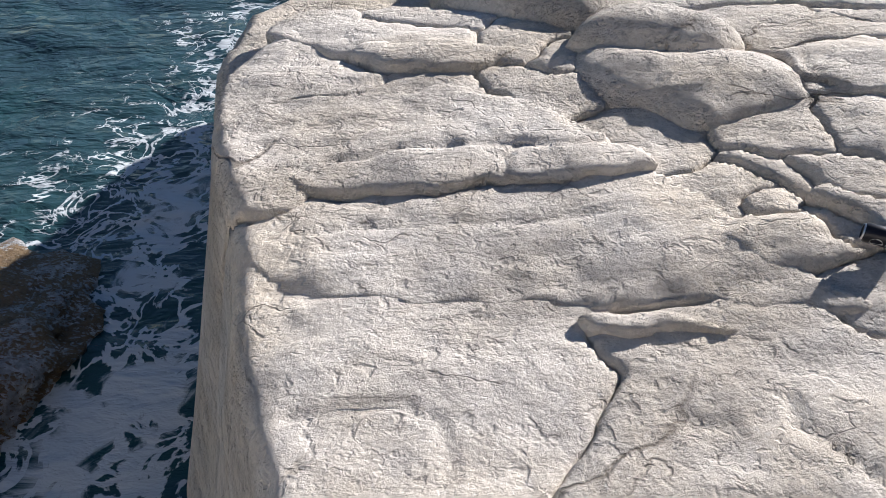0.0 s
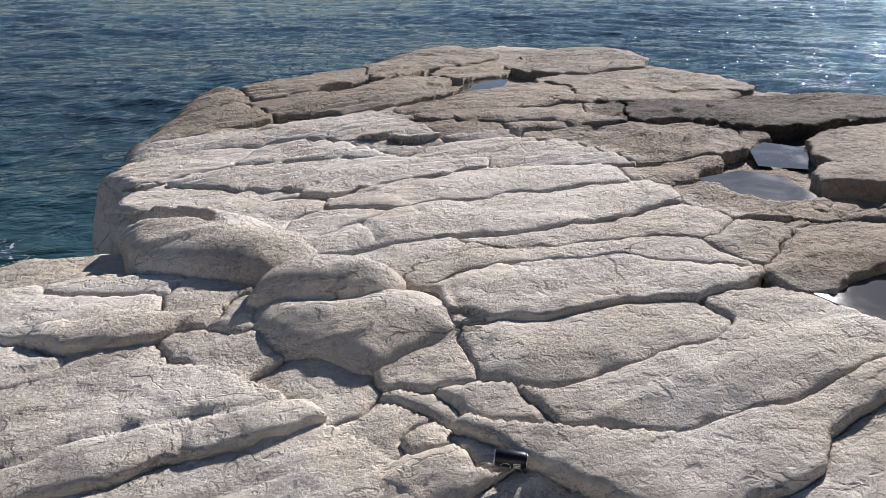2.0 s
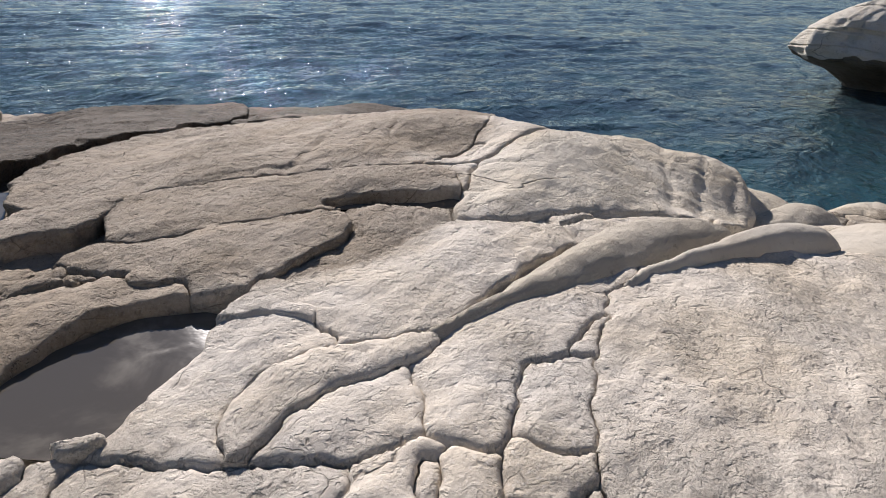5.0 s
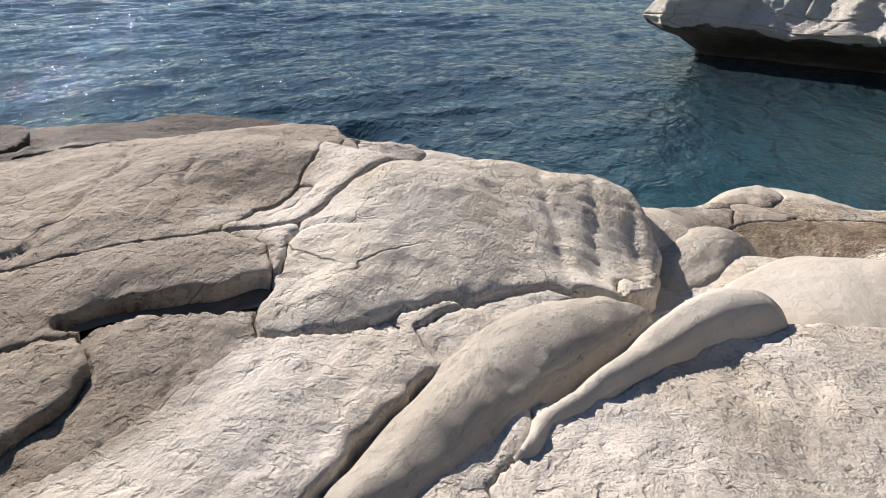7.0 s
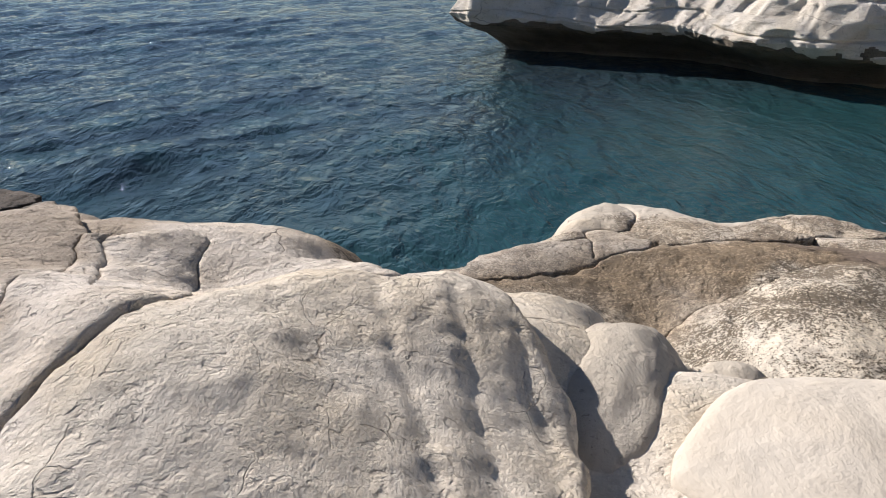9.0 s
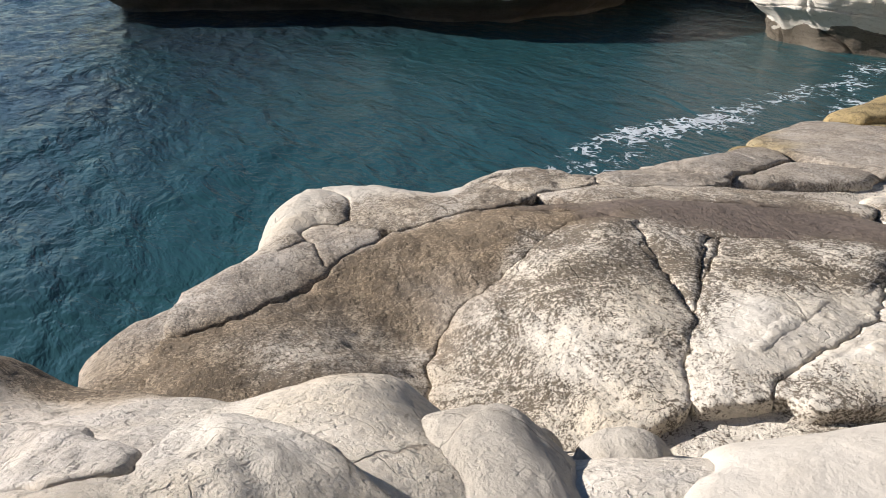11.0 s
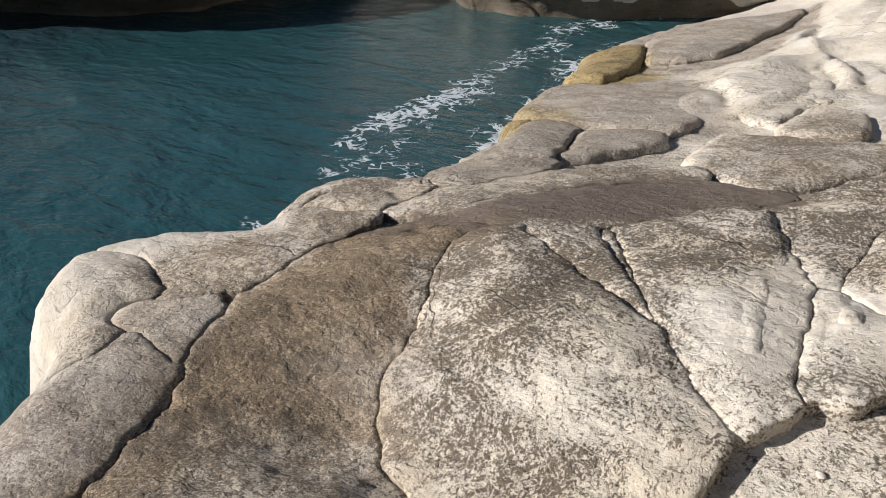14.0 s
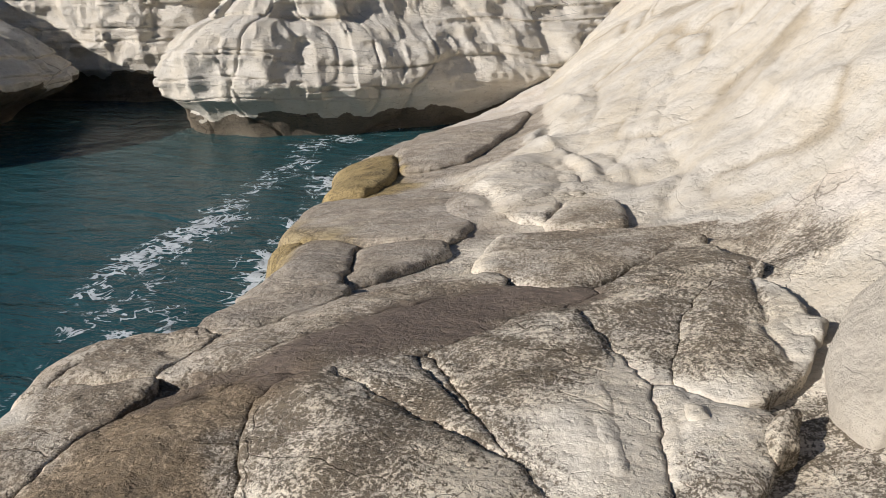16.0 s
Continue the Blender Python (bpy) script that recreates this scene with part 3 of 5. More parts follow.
slab("white", -0.06, 0.01, 0, [(1.02, 1.74), (1.08, 1.66), (1.07, 1.6), (1.04, 1.64)])
slab("white", -0.07, 0.01, 0, [(0.93, 1.52), (1.06, 1.56), (1.15, 1.48), (1.22, 1.36), (1.26, 1.26), (1.0, 1.33)])
slab("white", 0.03, 0.03, 0, [(1.29, 2.67), (1.49, 2.71), (1.82, 2.59), (2.12, 2.52), (2.34, 2.29), (2.41, 2.21), (2.17, 2.18), (1.9, 2.18), (1.52, 2.24), (1.25, 2.34), (1.27, 2.52)])
slab("white", 0, 0, 0, [(1.24, 2.37), (1.34, 2.35), (1.33, 2.3), (1.24, 2.32)])
slab("white", -0.01, 0.03, 0, [(1.21, 2.23), (1.33, 2.27), (1.61, 2.2), (1.89, 2.16), (1.99, 2.11), (1.96, 1.99), (2.1, 1.92), (2.04, 1.85), (1.89, 1.81), (1.65, 1.82), (1.35, 1.86), (1.22, 1.94), (1.2, 2.07)])
slab("white", -0.02, 0.02, 0, [(1.03, 1.98), (1.16, 1.95), (1.25, 1.9), (1.28, 1.79), (1.32, 1.66), (1.21, 1.72), (1.11, 1.83)])
slab("white", 0, 0.03, 0, [(1.27, 1.87), (1.4, 1.81), (1.63, 1.79), (1.91, 1.81), (2.09, 1.9), (2.2, 1.99), (2.42, 1.95), (2.45, 1.83), (2.49, 1.61), (2.46, 1.52), (2.27, 1.47), (1.99, 1.44), (1.69, 1.49), (1.46, 1.57), (1.31, 1.66)])
slab("white", 0.03, 0.02, 0, [(1.06, 1.8), (1.17, 1.7), (1.39, 1.55), (1.66, 1.44), (1.97, 1.42), (2.26, 1.44), (2.46, 1.47), (2.42, 1.39), (2.18, 1.3), (1.96, 1.29), (1.83, 1.19), (1.76, 1.18), (1.62, 1.27), (1.52, 1.24), (1.38, 1.36), (1.21, 1.62)])
slab("pitted", -0.03, 0.03, 0, [(2.58, 1.4), (2.66, 1.31), (2.78, 1.02), (2.87, 0.86), (2.86, 0.71), (2.65, 0.67), (2.52, 0.69), (2.34, 0.63), (2.16, 0.65), (2.0, 0.63), (1.71, 0.65), (1.45, 1.01), (1.68, 1.08), (1.86, 1.19), (2.02, 1.25), (2.31, 1.36), (2.45, 1.39)])
slab("white", 0.01, 0.02, 0, [(0.84, 3.14), (0.97, 3.13), (1.4, 3.09), (1.5, 2.98), (1.58, 2.84), (1.88, 2.7), (2.25, 2.72), (2.35, 2.58), (2.42, 2.39), (2.41, 2.24), (2.07, 2.57), (1.63, 2.71), (1.42, 2.77), (1.26, 2.76), (1.06, 2.93)])
slab("white", 0.03, 0.03, 0, [(0.81, 3.39), (0.94, 3.47), (1.17, 3.57), (1.71, 3.59), (2.34, 3.53), (2.8, 3.55), (2.87, 3.32), (2.73, 3.15), (2.36, 3.12), (1.8, 3.1), (1.26, 3.18), (1.07, 3.2), (0.87, 3.17), (0.83, 3.22)])
slab("pitted", 0, 0.02, 0, [(1.54, 3.08), (2.04, 2.99), (2.36, 3.02), (2.71, 3.13), (2.85, 3.01), (2.78, 2.8), (2.5, 2.64), (2.32, 2.74), (1.97, 2.85), (1.61, 2.98)])
slab("knob", 0.06, 0.08, 0, [(-0.1, 4.59), (0.13, 4.39), (0.42, 4.22), (0.63, 3.8), (0.75, 3.41), (0.85, 3.18), (0.56, 2.99), (0.35, 3.19), (0.12, 3.38), (-0.01, 3.55)])
slab("white", 0, 0.01, 0, [(0.5, 4.04), (0.72, 4.21), (1.04, 3.98), (0.82, 3.83), (0.74, 3.7), (0.63, 3.8)])
slab("white", 0, 0.02, 0, [(-0.14, 5.2), (0.17, 5.11), (0.46, 4.84), (0.91, 4.33), (0.69, 4.22), (0.5, 4.04), (0.36, 4.28), (-0.08, 4.59)])
slab("white", 0.05, 0.03, 0, [(0.21, 5.18), (0.49, 5.32), (1.04, 5.15), (1.4, 4.91), (1.91, 4.63), (2.17, 4.43), (2.07, 4.24), (1.61, 4.29), (1.25, 4.31), (1.0, 4.28), (0.59, 4.67), (0.24, 4.97)])
slab("white", 0.03, 0.03, 0, [(1.01, 3.96), (1.38, 4.1), (1.78, 4.14), (2.3, 4.16), (2.74, 3.93), (2.78, 3.72), (2.66, 3.61), (2.1, 3.73), (1.61, 3.78), (1.22, 3.78)])
slab("white", 0, 0.01, 0, [(0.81, 3.78), (1.11, 3.82), (1.24, 3.71), (1.14, 3.59), (0.88, 3.49), (0.74, 3.5)])
slab("white", 0.06, 0.02, 0, [(0.63, 5.54), (0.8, 5.87), (1.16, 5.87), (1.39, 5.64), (1.66, 4.84), (1.33, 4.99), (0.97, 5.24)])
slab("white", 0.04, 0.04, 0, [(-0.28, 5.68), (-0.13, 6.08), (0.37, 6.16), (0.72, 6.04), (0.79, 5.77), (0.63, 5.54), (0.17, 5.37), (-0.06, 5.13), (-0.28, 5.52)])
slab("white", 0.07, 0.03, 0, [(-0.22, 5.88), (0.05, 6.66), (0.59, 6.71), (1.26, 6.48), (1.79, 6.59), (2.02, 6.47), (2.08, 5.82), (2.03, 5.1), (1.68, 5.06), (1.46, 5.58), (0.91, 6.06), (0.37, 6.2), (-0.04, 6.04)])
slab("grey", 0, 0.02, 0, [(1.46, 5.54), (1.81, 5.54), (2.01, 5.31), (2.07, 5.08), (1.72, 4.9), (1.56, 5.09)])
slab("white", 0, 0.02, 0, [(1.7, 4.86), (2.1, 5.06), (2.53, 5.05), (2.65, 4.82), (2.08, 4.55), (1.92, 4.66)])
slab("white", 0.03, 0.03, 0, [(2.21, 4.49), (2.56, 4.73), (2.91, 4.73), (2.96, 4.38), (2.96, 3.97), (2.75, 4.0), (2.49, 4.24), (2.14, 4.22)])
slab("grey", 0, 0.02, 0, [(2.07, 5.95), (2.32, 5.67), (2.64, 5.4), (2.61, 5.02), (2.28, 5.07), (2.11, 5.46)])
slab("grey", 0.05, 0.03, 0, [(-0.19, 6.72), (0.04, 7.46), (0.43, 7.68), (0.88, 7.65), (0.93, 7.1), (0.61, 6.97), (0.19, 6.79), (-0.11, 6.88)])
slab("grey", 0.06, 0.03, 0, [(0.22, 8.12), (0.54, 8.7), (0.92, 8.42), (0.92, 8.05), (0.49, 7.76)])
slab("grey", 0.07, 0.03, 0, [(0.96, 8.5), (1.67, 8.93), (2.55, 9.49), (2.3, 8.72), (1.56, 8.28), (1.04, 8.06)])
slab("grey", 0.03, 0.04, 0, [(1.0, 7.73), (1.5, 7.94), (2.09, 7.84), (2.8, 8.8), (3.19, 8.59), (2.77, 7.27), (2.21, 6.94), (1.64, 6.86), (1.26, 7.15)])
slab("grey", 0.07, 0.06, 0, [(2.52, 9.33), (3.44, 11.02), (4.39, 11.73), (4.79, 10.94), (4.28, 10.2), (3.25, 9.56), (2.5, 8.7)])
slab("grey", 0.02, 0.03, 0, [(3.38, 9.03), (4.28, 10.2), (5.08, 10.46), (4.19, 9.19), (3.45, 8.63)])
slab("grey", 0.06, 0.06, 0, [(4.51, 9.74), (5.6, 10.81), (6.46, 11.03), (7.26, 10.71), (6.33, 9.39), (5.39, 9.04), (4.7, 9.26)])
slab("grey", 0.02, 0.03, 0, [(2.04, 6.54), (2.61, 6.5), (3.6, 7.49), (4.51, 8.11), (4.53, 7.5), (3.74, 6.1), (2.94, 5.76), (2.34, 5.86), (2.06, 6.23)])
slab("grey", 0.05, 0.05, 0, [(4.6, 8.44), (5.91, 9.23), (7.03, 9.0), (6.62, 7.4), (5.86, 7.02), (4.63, 6.31), (3.85, 6.18)])
slab("grey", 0.02, 0.03, 0, [(2.8, 5.45), (3.65, 5.93), (3.97, 5.66), (3.61, 5.16), (3.12, 5.14), (2.64, 5.1)])
slab("pitgrey", 0.02, 0.03, 0, [(2.76, 5.05), (3.36, 4.98), (4.1, 5.01), (4.35, 4.53), (4.05, 4.05), (3.54, 3.95), (3.03, 3.9), (2.96, 4.23), (2.94, 4.72)])
slab("pitgrey", 0, 0.03, 0, [(2.86, 3.82), (3.12, 3.87), (3.49, 3.89), (3.21, 3.57), (2.93, 3.54), (2.79, 3.65)])
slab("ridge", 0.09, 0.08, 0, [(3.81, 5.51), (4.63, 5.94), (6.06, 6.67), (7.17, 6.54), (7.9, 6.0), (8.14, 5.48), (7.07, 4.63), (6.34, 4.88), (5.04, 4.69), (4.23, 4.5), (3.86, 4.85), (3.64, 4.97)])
slab("grey", 0.04, 0.03, 0, [(3.37, 6.99), (4.01, 6.68), (5.34, 7.37), (6.29, 7.86), (6.15, 7.05), (5.03, 6.26), (4.06, 5.94), (3.43, 6.0)])
slab("grey", 0.02, 0.03, 0, [(2.7, 6.38), (3.17, 5.95), (3.67, 5.9), (3.81, 5.51), (3.59, 5.04), (3.04, 5.17), (2.63, 5.52), (2.49, 5.76)])
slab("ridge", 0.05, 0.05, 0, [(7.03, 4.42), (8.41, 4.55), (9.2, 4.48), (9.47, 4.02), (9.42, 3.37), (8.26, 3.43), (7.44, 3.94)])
slab("grey", 0.02, 0.04, 0, [(4.08, 3.65), (4.98, 4.28), (6.33, 4.51), (7.2, 4.12), (8.29, 3.77), (9.2, 3.21), (7.11, 1.88), (6.06, 1.71), (5.62, 1.87), (5.39, 1.85), (5.05, 2.26), (4.8, 2.52), (4.57, 2.89), (4.35, 3.1), (4.12, 3.39)])
slab("grey", 0.02, 0.04, 0, [(4.34, 2.99), (4.5, 2.92), (4.8, 2.61), (5.18, 2.09), (5.4, 1.77), (5.34, 1.56), (5.13, 1.45), (4.96, 1.59), (4.78, 1.89), (4.55, 1.93), (4.3, 2.08), (4.02, 2.3), (3.88, 2.53)])
slab("grey", 0.03, 0.03, 1, [(3.73, 3.25), (3.98, 3.41), (4.25, 3.26), (4.33, 3.0), (4.15, 2.92), (3.87, 2.88), (3.66, 3.06)])
slab("grey", 0.03, 0.05, 0, [(3.53, 2.48), (3.7, 2.55), (3.99, 2.38), (4.3, 2.08), (4.5, 1.9), (4.43, 1.71), (4.29, 1.64), (4.05, 1.7), (3.8, 1.72), (3.6, 1.84), (3.69, 2.06), (3.7, 2.29)])
slab("grey", 0.03, 0.02, 1, [(3.51, 2.12), (3.64, 2.25), (3.74, 2.22), (3.69, 2.05), (3.61, 1.98)])
slab("pitgrey", 0.01, 0.02, 0, [(2.84, 2.59), (2.98, 2.66), (3.15, 2.57), (3.43, 2.4), (3.5, 2.1), (3.58, 1.92), (3.4, 2.0), (3.24, 2.07), (2.98, 2.03), (2.72, 2.0), (2.61, 1.97), (2.56, 2.17)])
slab("grey", 0.02, 0.02, 0, [(3.08, 3.04), (3.23, 2.86), (3.34, 2.77), (3.51, 2.53), (3.46, 2.4), (3.19, 2.62), (2.93, 2.65), (2.89, 2.74)])
slab("grey", -0.04, 0.01, 0, [(4.66, 1.82), (4.87, 1.45), (4.72, 1.28), (4.41, 1.33), (4.02, 1.44), (3.85, 1.63), (4.24, 1.64), (4.47, 1.64)])
slab("white", 0.03, 0.03, 0, [(5.55, 1.85), (6.04, 1.74), (7.6, 2.05), (6.99, 1.56), (6.57, 1.3), (5.97, 1.47), (5.75, 1.49), (5.55, 1.69)])
slab("dome", 0.02, 0.08, 0, [(5.09, 1.37), (5.39, 1.49), (5.58, 1.42), (6.0, 1.43), (6.46, 1.35), (6.89, 1.16), (7.36, 0.91), (6.9, 0.64), (7.25, 0.37), (6.68, 0.13), (6.28, 0.07), (5.77, 0.09), (5.63, 0.19), (5.53, 0.36), (5.38, 0.52), (5.16, 0.66), (4.98, 0.88), (4.82, 1.0), (4.78, 1.26)])
slab("white", 0, 0.02, 0, [(5.59, 1.85), (5.87, 1.89), (6.13, 1.78), (6.18, 1.53), (5.87, 1.55), (5.71, 1.67), (5.56, 1.75)])
slab("white", 0, 0.02, 0, [(5.48, 1.71), (5.48, 1.53), (5.44, 1.49), (5.17, 1.41), (5.32, 1.53)])
slab("pitted", 0, 0.04, 0, [(6.44, 1.8), (6.76, 1.86), (7.54, 1.97), (7.85, 1.7), (6.68, 1.26), (6.59, 1.35), (6.33, 1.46), (6.25, 1.62)])
slab("pitted", 0, 0.04, 0, [(7.42, 1.53), (7.87, 1.5), (7.63, 1.05), (7.6, 0.89), (7.17, 0.68), (7.0, 0.98), (6.79, 1.14), (6.68, 1.25)])
slab("white", 0.02, 0.04, 0, [(3.77, 1.64), (3.91, 1.5), (4.7, 1.31), (4.83, 0.99), (5.25, 0.69), (4.92, 0.69), (4.33, 0.87), (3.79, 0.9), (3.58, 0.9), (3.45, 1.11), (3.63, 1.35), (3.63, 1.49)])
slab("white", 0, 0.01, 0, [(4.82, 0.98), (4.98, 0.88), (5.16, 0.66), (5.44, 0.44), (5.21, 0.53), (5.09, 0.61), (4.85, 0.67)])
slab("boulder", -0.02, 0.10, 1, [(3.57, 0.8), (3.58, 0.89), (3.75, 0.84), (4.06, 0.77), (4.41, 0.71), (4.74, 0.66), (5.02, 0.59), (5.27, 0.44), (5.4, 0.23), (5.36, 0.05), (5.22, 0.03), (5.01, 0.13), (4.79, 0.27), (4.52, 0.37), (4.31, 0.45), (4.11, 0.54), (3.89, 0.68)])
slab("smooth", 0, 0.11, 0, [(4.33, 0.41), (4.62, 0.28), (4.98, 0.11), (5.4, -0.04), (5.6, -0.15), (5.69, -0.32), (5.6, -0.45), (5.38, -0.42), (5.15, -0.29), (4.9, -0.06), (4.68, 0.11), (4.48, 0.26), (4.33, 0.3)])
slab("pitted", 0.02, 0.03, 0, [(4.36, 0.29), (4.51, 0.28), (4.72, 0.11), (5.12, -0.11), (5.31, -0.3), (5.53, -0.79), (5.61, -1.15), (4.82, -0.99), (3.08, -0.54), (2.71, -0.17), (2.83, 0.04), (3.0, 0.13), (3.4, 0.24), (4.02, 0.36), (4.32, 0.37)])
slab("smooth", -0.06, 0.1, 0, [(5.85, -0.42), (6.1, -0.3), (6.3, -0.4), (6.5, -0.58), (6.62, -0.85), (6.85, -1.05), (7.05, -1.25), (7.0, -1.55), (6.7, -1.75), (6.2, -1.8), (5.6, -1.5), (5.5, -1.0), (5.65, -0.6)])
slab("white", 0, 0.04, 0, [(5.73, 0.24), (5.82, 0.16), (5.8, 0.09), (5.72, 0.09), (5.64, 0.17)])
slab("white", 0, 0.02, 0, [(2.72, 1.36), (2.89, 1.45), (3.18, 1.47), (3.42, 1.55), (3.54, 1.42), (3.5, 1.24), (3.44, 1.14), (3.27, 1.24), (3.03, 1.23), (2.9, 1.18), (2.8, 1.06), (2.74, 1.2)])
slab("white", 0.02, 0.01, 1, [(3.44, 1.62), (3.66, 1.65), (3.61, 1.47), (3.61, 1.33), (3.54, 1.29), (3.49, 1.5)])
slab("white", 0.02, 0.03, 0, [(2.93, 1.18), (3.08, 1.2), (3.23, 1.16), (3.45, 1.06), (3.57, 0.92), (3.54, 0.81), (3.36, 0.86), (3.19, 0.96), (3.03, 1.03), (2.83, 1.02), (2.8, 1.06)])
slab("white", 0, 0.03, 0, [(2.83, 1.02), (3.02, 1.02), (3.2, 0.94), (3.37, 0.84), (3.29, 0.74), (3.07, 0.63), (2.98, 0.72), (2.93, 0.73)])
slab("white", 0, 0.03, 0, [(3.34, 0.81), (3.5, 0.77), (3.91, 0.67), (4.33, 0.53), (4.5, 0.38), (4.24, 0.37), (3.88, 0.37), (3.63, 0.41), (3.54, 0.49), (3.34, 0.44), (3.1, 0.42), (3.06, 0.47), (3.09, 0.59), (3.23, 0.69)])
slab("white", 0, 0.01, 0, [(3.54, 0.49), (3.64, 0.39), (3.69, 0.3), (3.4, 0.23), (3.2, 0.2), (3.15, 0.25), (3.18, 0.38), (3.3, 0.44)])
slab("white", 0, 0.01, 0, [(3.98, 0.38), (4.02, 0.35), (3.69, 0.3), (3.66, 0.38)])
slab("white", -0.01, 0.02, 0, [(3.16, 0.39), (3.13, 0.25), (3.15, 0.19), (3.05, 0.15), (2.93, 0.19), (2.94, 0.34), (3.05, 0.38)])
slab("white", -0.01, 0.02, 0, [(2.93, 0.35), (2.92, 0.2), (2.82, 0.12), (2.61, 0.05), (2.5, 0.28), (2.75, 0.32)])
slab("white", -0.01, 0.01, 0, [(2.91, 0.18), (3.05, 0.14), (2.85, 0.06), (2.63, -0.0), (2.67, 0.06)])
slab("white", -0.01, 0.02, 0, [(2.96, 0.52), (3.05, 0.52), (3.06, 0.4), (2.95, 0.35), (2.77, 0.32), (2.66, 0.33), (2.72, 0.38), (2.83, 0.46)])
slab("white", -0.02, 0.01, 0, [(2.92, 0.57), (2.99, 0.58), (2.97, 0.53), (2.81, 0.45), (2.71, 0.37), (2.74, 0.43)])
slab("white", 0, 0.03, 0, [(2.94, 0.71), (3.05, 0.63), (3.04, 0.58), (2.91, 0.57), (2.78, 0.46), (2.71, 0.37), (2.5, 0.28), (2.34, 0.66), (2.61, 0.7), (2.75, 0.7)])
slab("white", 0.02, 0.02, 1, [(2.66, 1.56), (2.77, 1.46), (2.74, 1.4), (2.63, 1.46)])
slab("white", -0.03, 0.02, 0, [(2.45, 1.5), (2.58, 1.45), (2.47, 1.36)])
slab("grey", 0, 0.02, 0, [(2.54, 2.56), (2.9, 2.69), (3.17, 2.57), (2.92, 2.37), (2.75, 2.37), (2.58, 2.28), (2.49, 2.41)])
slab("pitgrey", 0, 0.02, 0, [(2.85, 3.36), (3.13, 3.39), (3.23, 2.91), (3.43, 2.68), (3.52, 2.43), (3.14, 2.62), (2.93, 2.72), (2.83, 2.87)])
slab("lichen", 0, 0.05, 0, [(10.74, -0.42), (11.1, -0.6), (11.76, -1.01), (11.98, -1.28), (11.84, -1.44), (11.57, -1.57), (10.99, -1.31), (11.13, -1.1), (10.96, -0.9), (10.71, -0.9), (10.66, -0.66)])
slab("lichen", 0, 0.04, 0, [(11.9, -1.47), (11.72, -1.9), (11.13, -2.19), (11.18, -2.55), (10.98, -2.74), (10.5, -2.73), (10.53, -2.16), (10.49, -1.75), (10.69, -1.52), (10.87, -1.29), (11.41, -1.49)])
slab("lichen", 0.02, 0.03, 0, [(11.4, -2.83), (11.16, -3.19), (10.62, -3.53), (10.39, -3.35), (10.54, -2.94), (10.92, -2.69)])
slab("slate", 0.01, 0.01, 0, [(10.88, -0.86), (10.89, -1.06), (10.59, -1.33), (10.41, -1.25), (10.35, -1.0), (10.27, -0.88), (10.55, -0.89)])
slab("slate", 0, 0.03, 0, [(10.47, -0.03), (10.67, -0.4), (10.63, -0.64), (10.68, -0.88), (10.22, -0.85), (10.11, -0.83), (9.94, -0.48), (9.69, -0.07), (9.66, 0.23)])
slab("brown", 0, 0.05, 0, [(9.69, -0.07), (9.89, -0.46), (10.11, -0.83), (10.29, -1.19), (10.42, -1.7), (10.37, -2.24), (9.94, -2.7), (9.59, -2.85), (9.63, -2.5), (9.54, -2.2), (9.35, -1.83), (9.27, -1.53), (9.16, -1.24), (8.88, -1.0), (8.7, -0.93), (8.58, -0.58), (8.39, -0.15), (9.03, 0.44), (9.66, 0.23)])
slab("mottled", 0.03, 0.08, 0, [(9.13, -1.25), (9.24, -1.51), (9.33, -1.9), (9.57, -2.44), (9.59, -2.67), (9.35, -2.85), (8.83, -2.65), (8.35, -2.42), (8.12, -2.32), (7.81, -1.96), (7.68, -1.71), (7.72, -1.33), (8.14, -1.03), (8.5, -0.96), (8.82, -1.0)])
slab("mottled", 0.01, 0.02, 0, [(9.27, -2.87), (8.97, -3.18), (8.7, -2.88), (8.33, -2.52), (8.23, -2.41), (8.71, -2.59)])
slab("mottled", -0.02, 0.01, 0, [(8.92, -3.17), (8.84, -3.26), (8.65, -2.94), (8.41, -2.65), (8.62, -2.82)])
slab("mottled", 0.02, 0.05, 0, [(8.86, -3.31), (8.57, -3.7), (8.53, -4.11), (8.23, -4.08), (8.03, -3.87), (7.73, -3.3), (7.61, -3.06), (7.56, -2.66), (7.48, -2.17), (7.59, -1.88), (7.77, -1.94), (8.15, -2.37), (8.43, -2.68)])
slab("chalk", 0.03, 0.04, 1, [(7.94, -3.0), (7.88, -3.13), (7.79, -3.06), (7.73, -2.82), (7.67, -2.54), (7.64, -2.29), (7.73, -2.2), (7.8, -2.3), (7.87, -2.55), (7.93, -2.78)])
slab("mottled", 0.03, 0.04, 1, [(8.22, -3.48), (8.23, -3.9), (8.11, -4.06), (7.94, -3.69), (7.79, -3.27), (7.95, -3.09), (8.07, -3.19)])
slab("mottled", 0, 0.04, 0, [(7.61, -3.14), (7.26, -2.97), (7.1, -2.83), (7.18, -2.58), (7.27, -2.28), (7.4, -2.23), (7.47, -2.22), (7.53, -2.74)])
slab("chalk", 0.05, 0.03, 1, [(7.44, -2.75), (7.45, -2.95), (7.33, -2.93), (7.31, -2.78)])
slab("wet", 0, 0.02, 0, [(10.37, -2.24), (9.98, -2.74), (9.79, -3.13), (9.47, -3.74), (8.95, -4.43), (8.52, -4.45), (8.04, -4.46), (8.17, -4.21), (8.59, -3.72), (8.96, -3.26), (9.51, -2.93)])
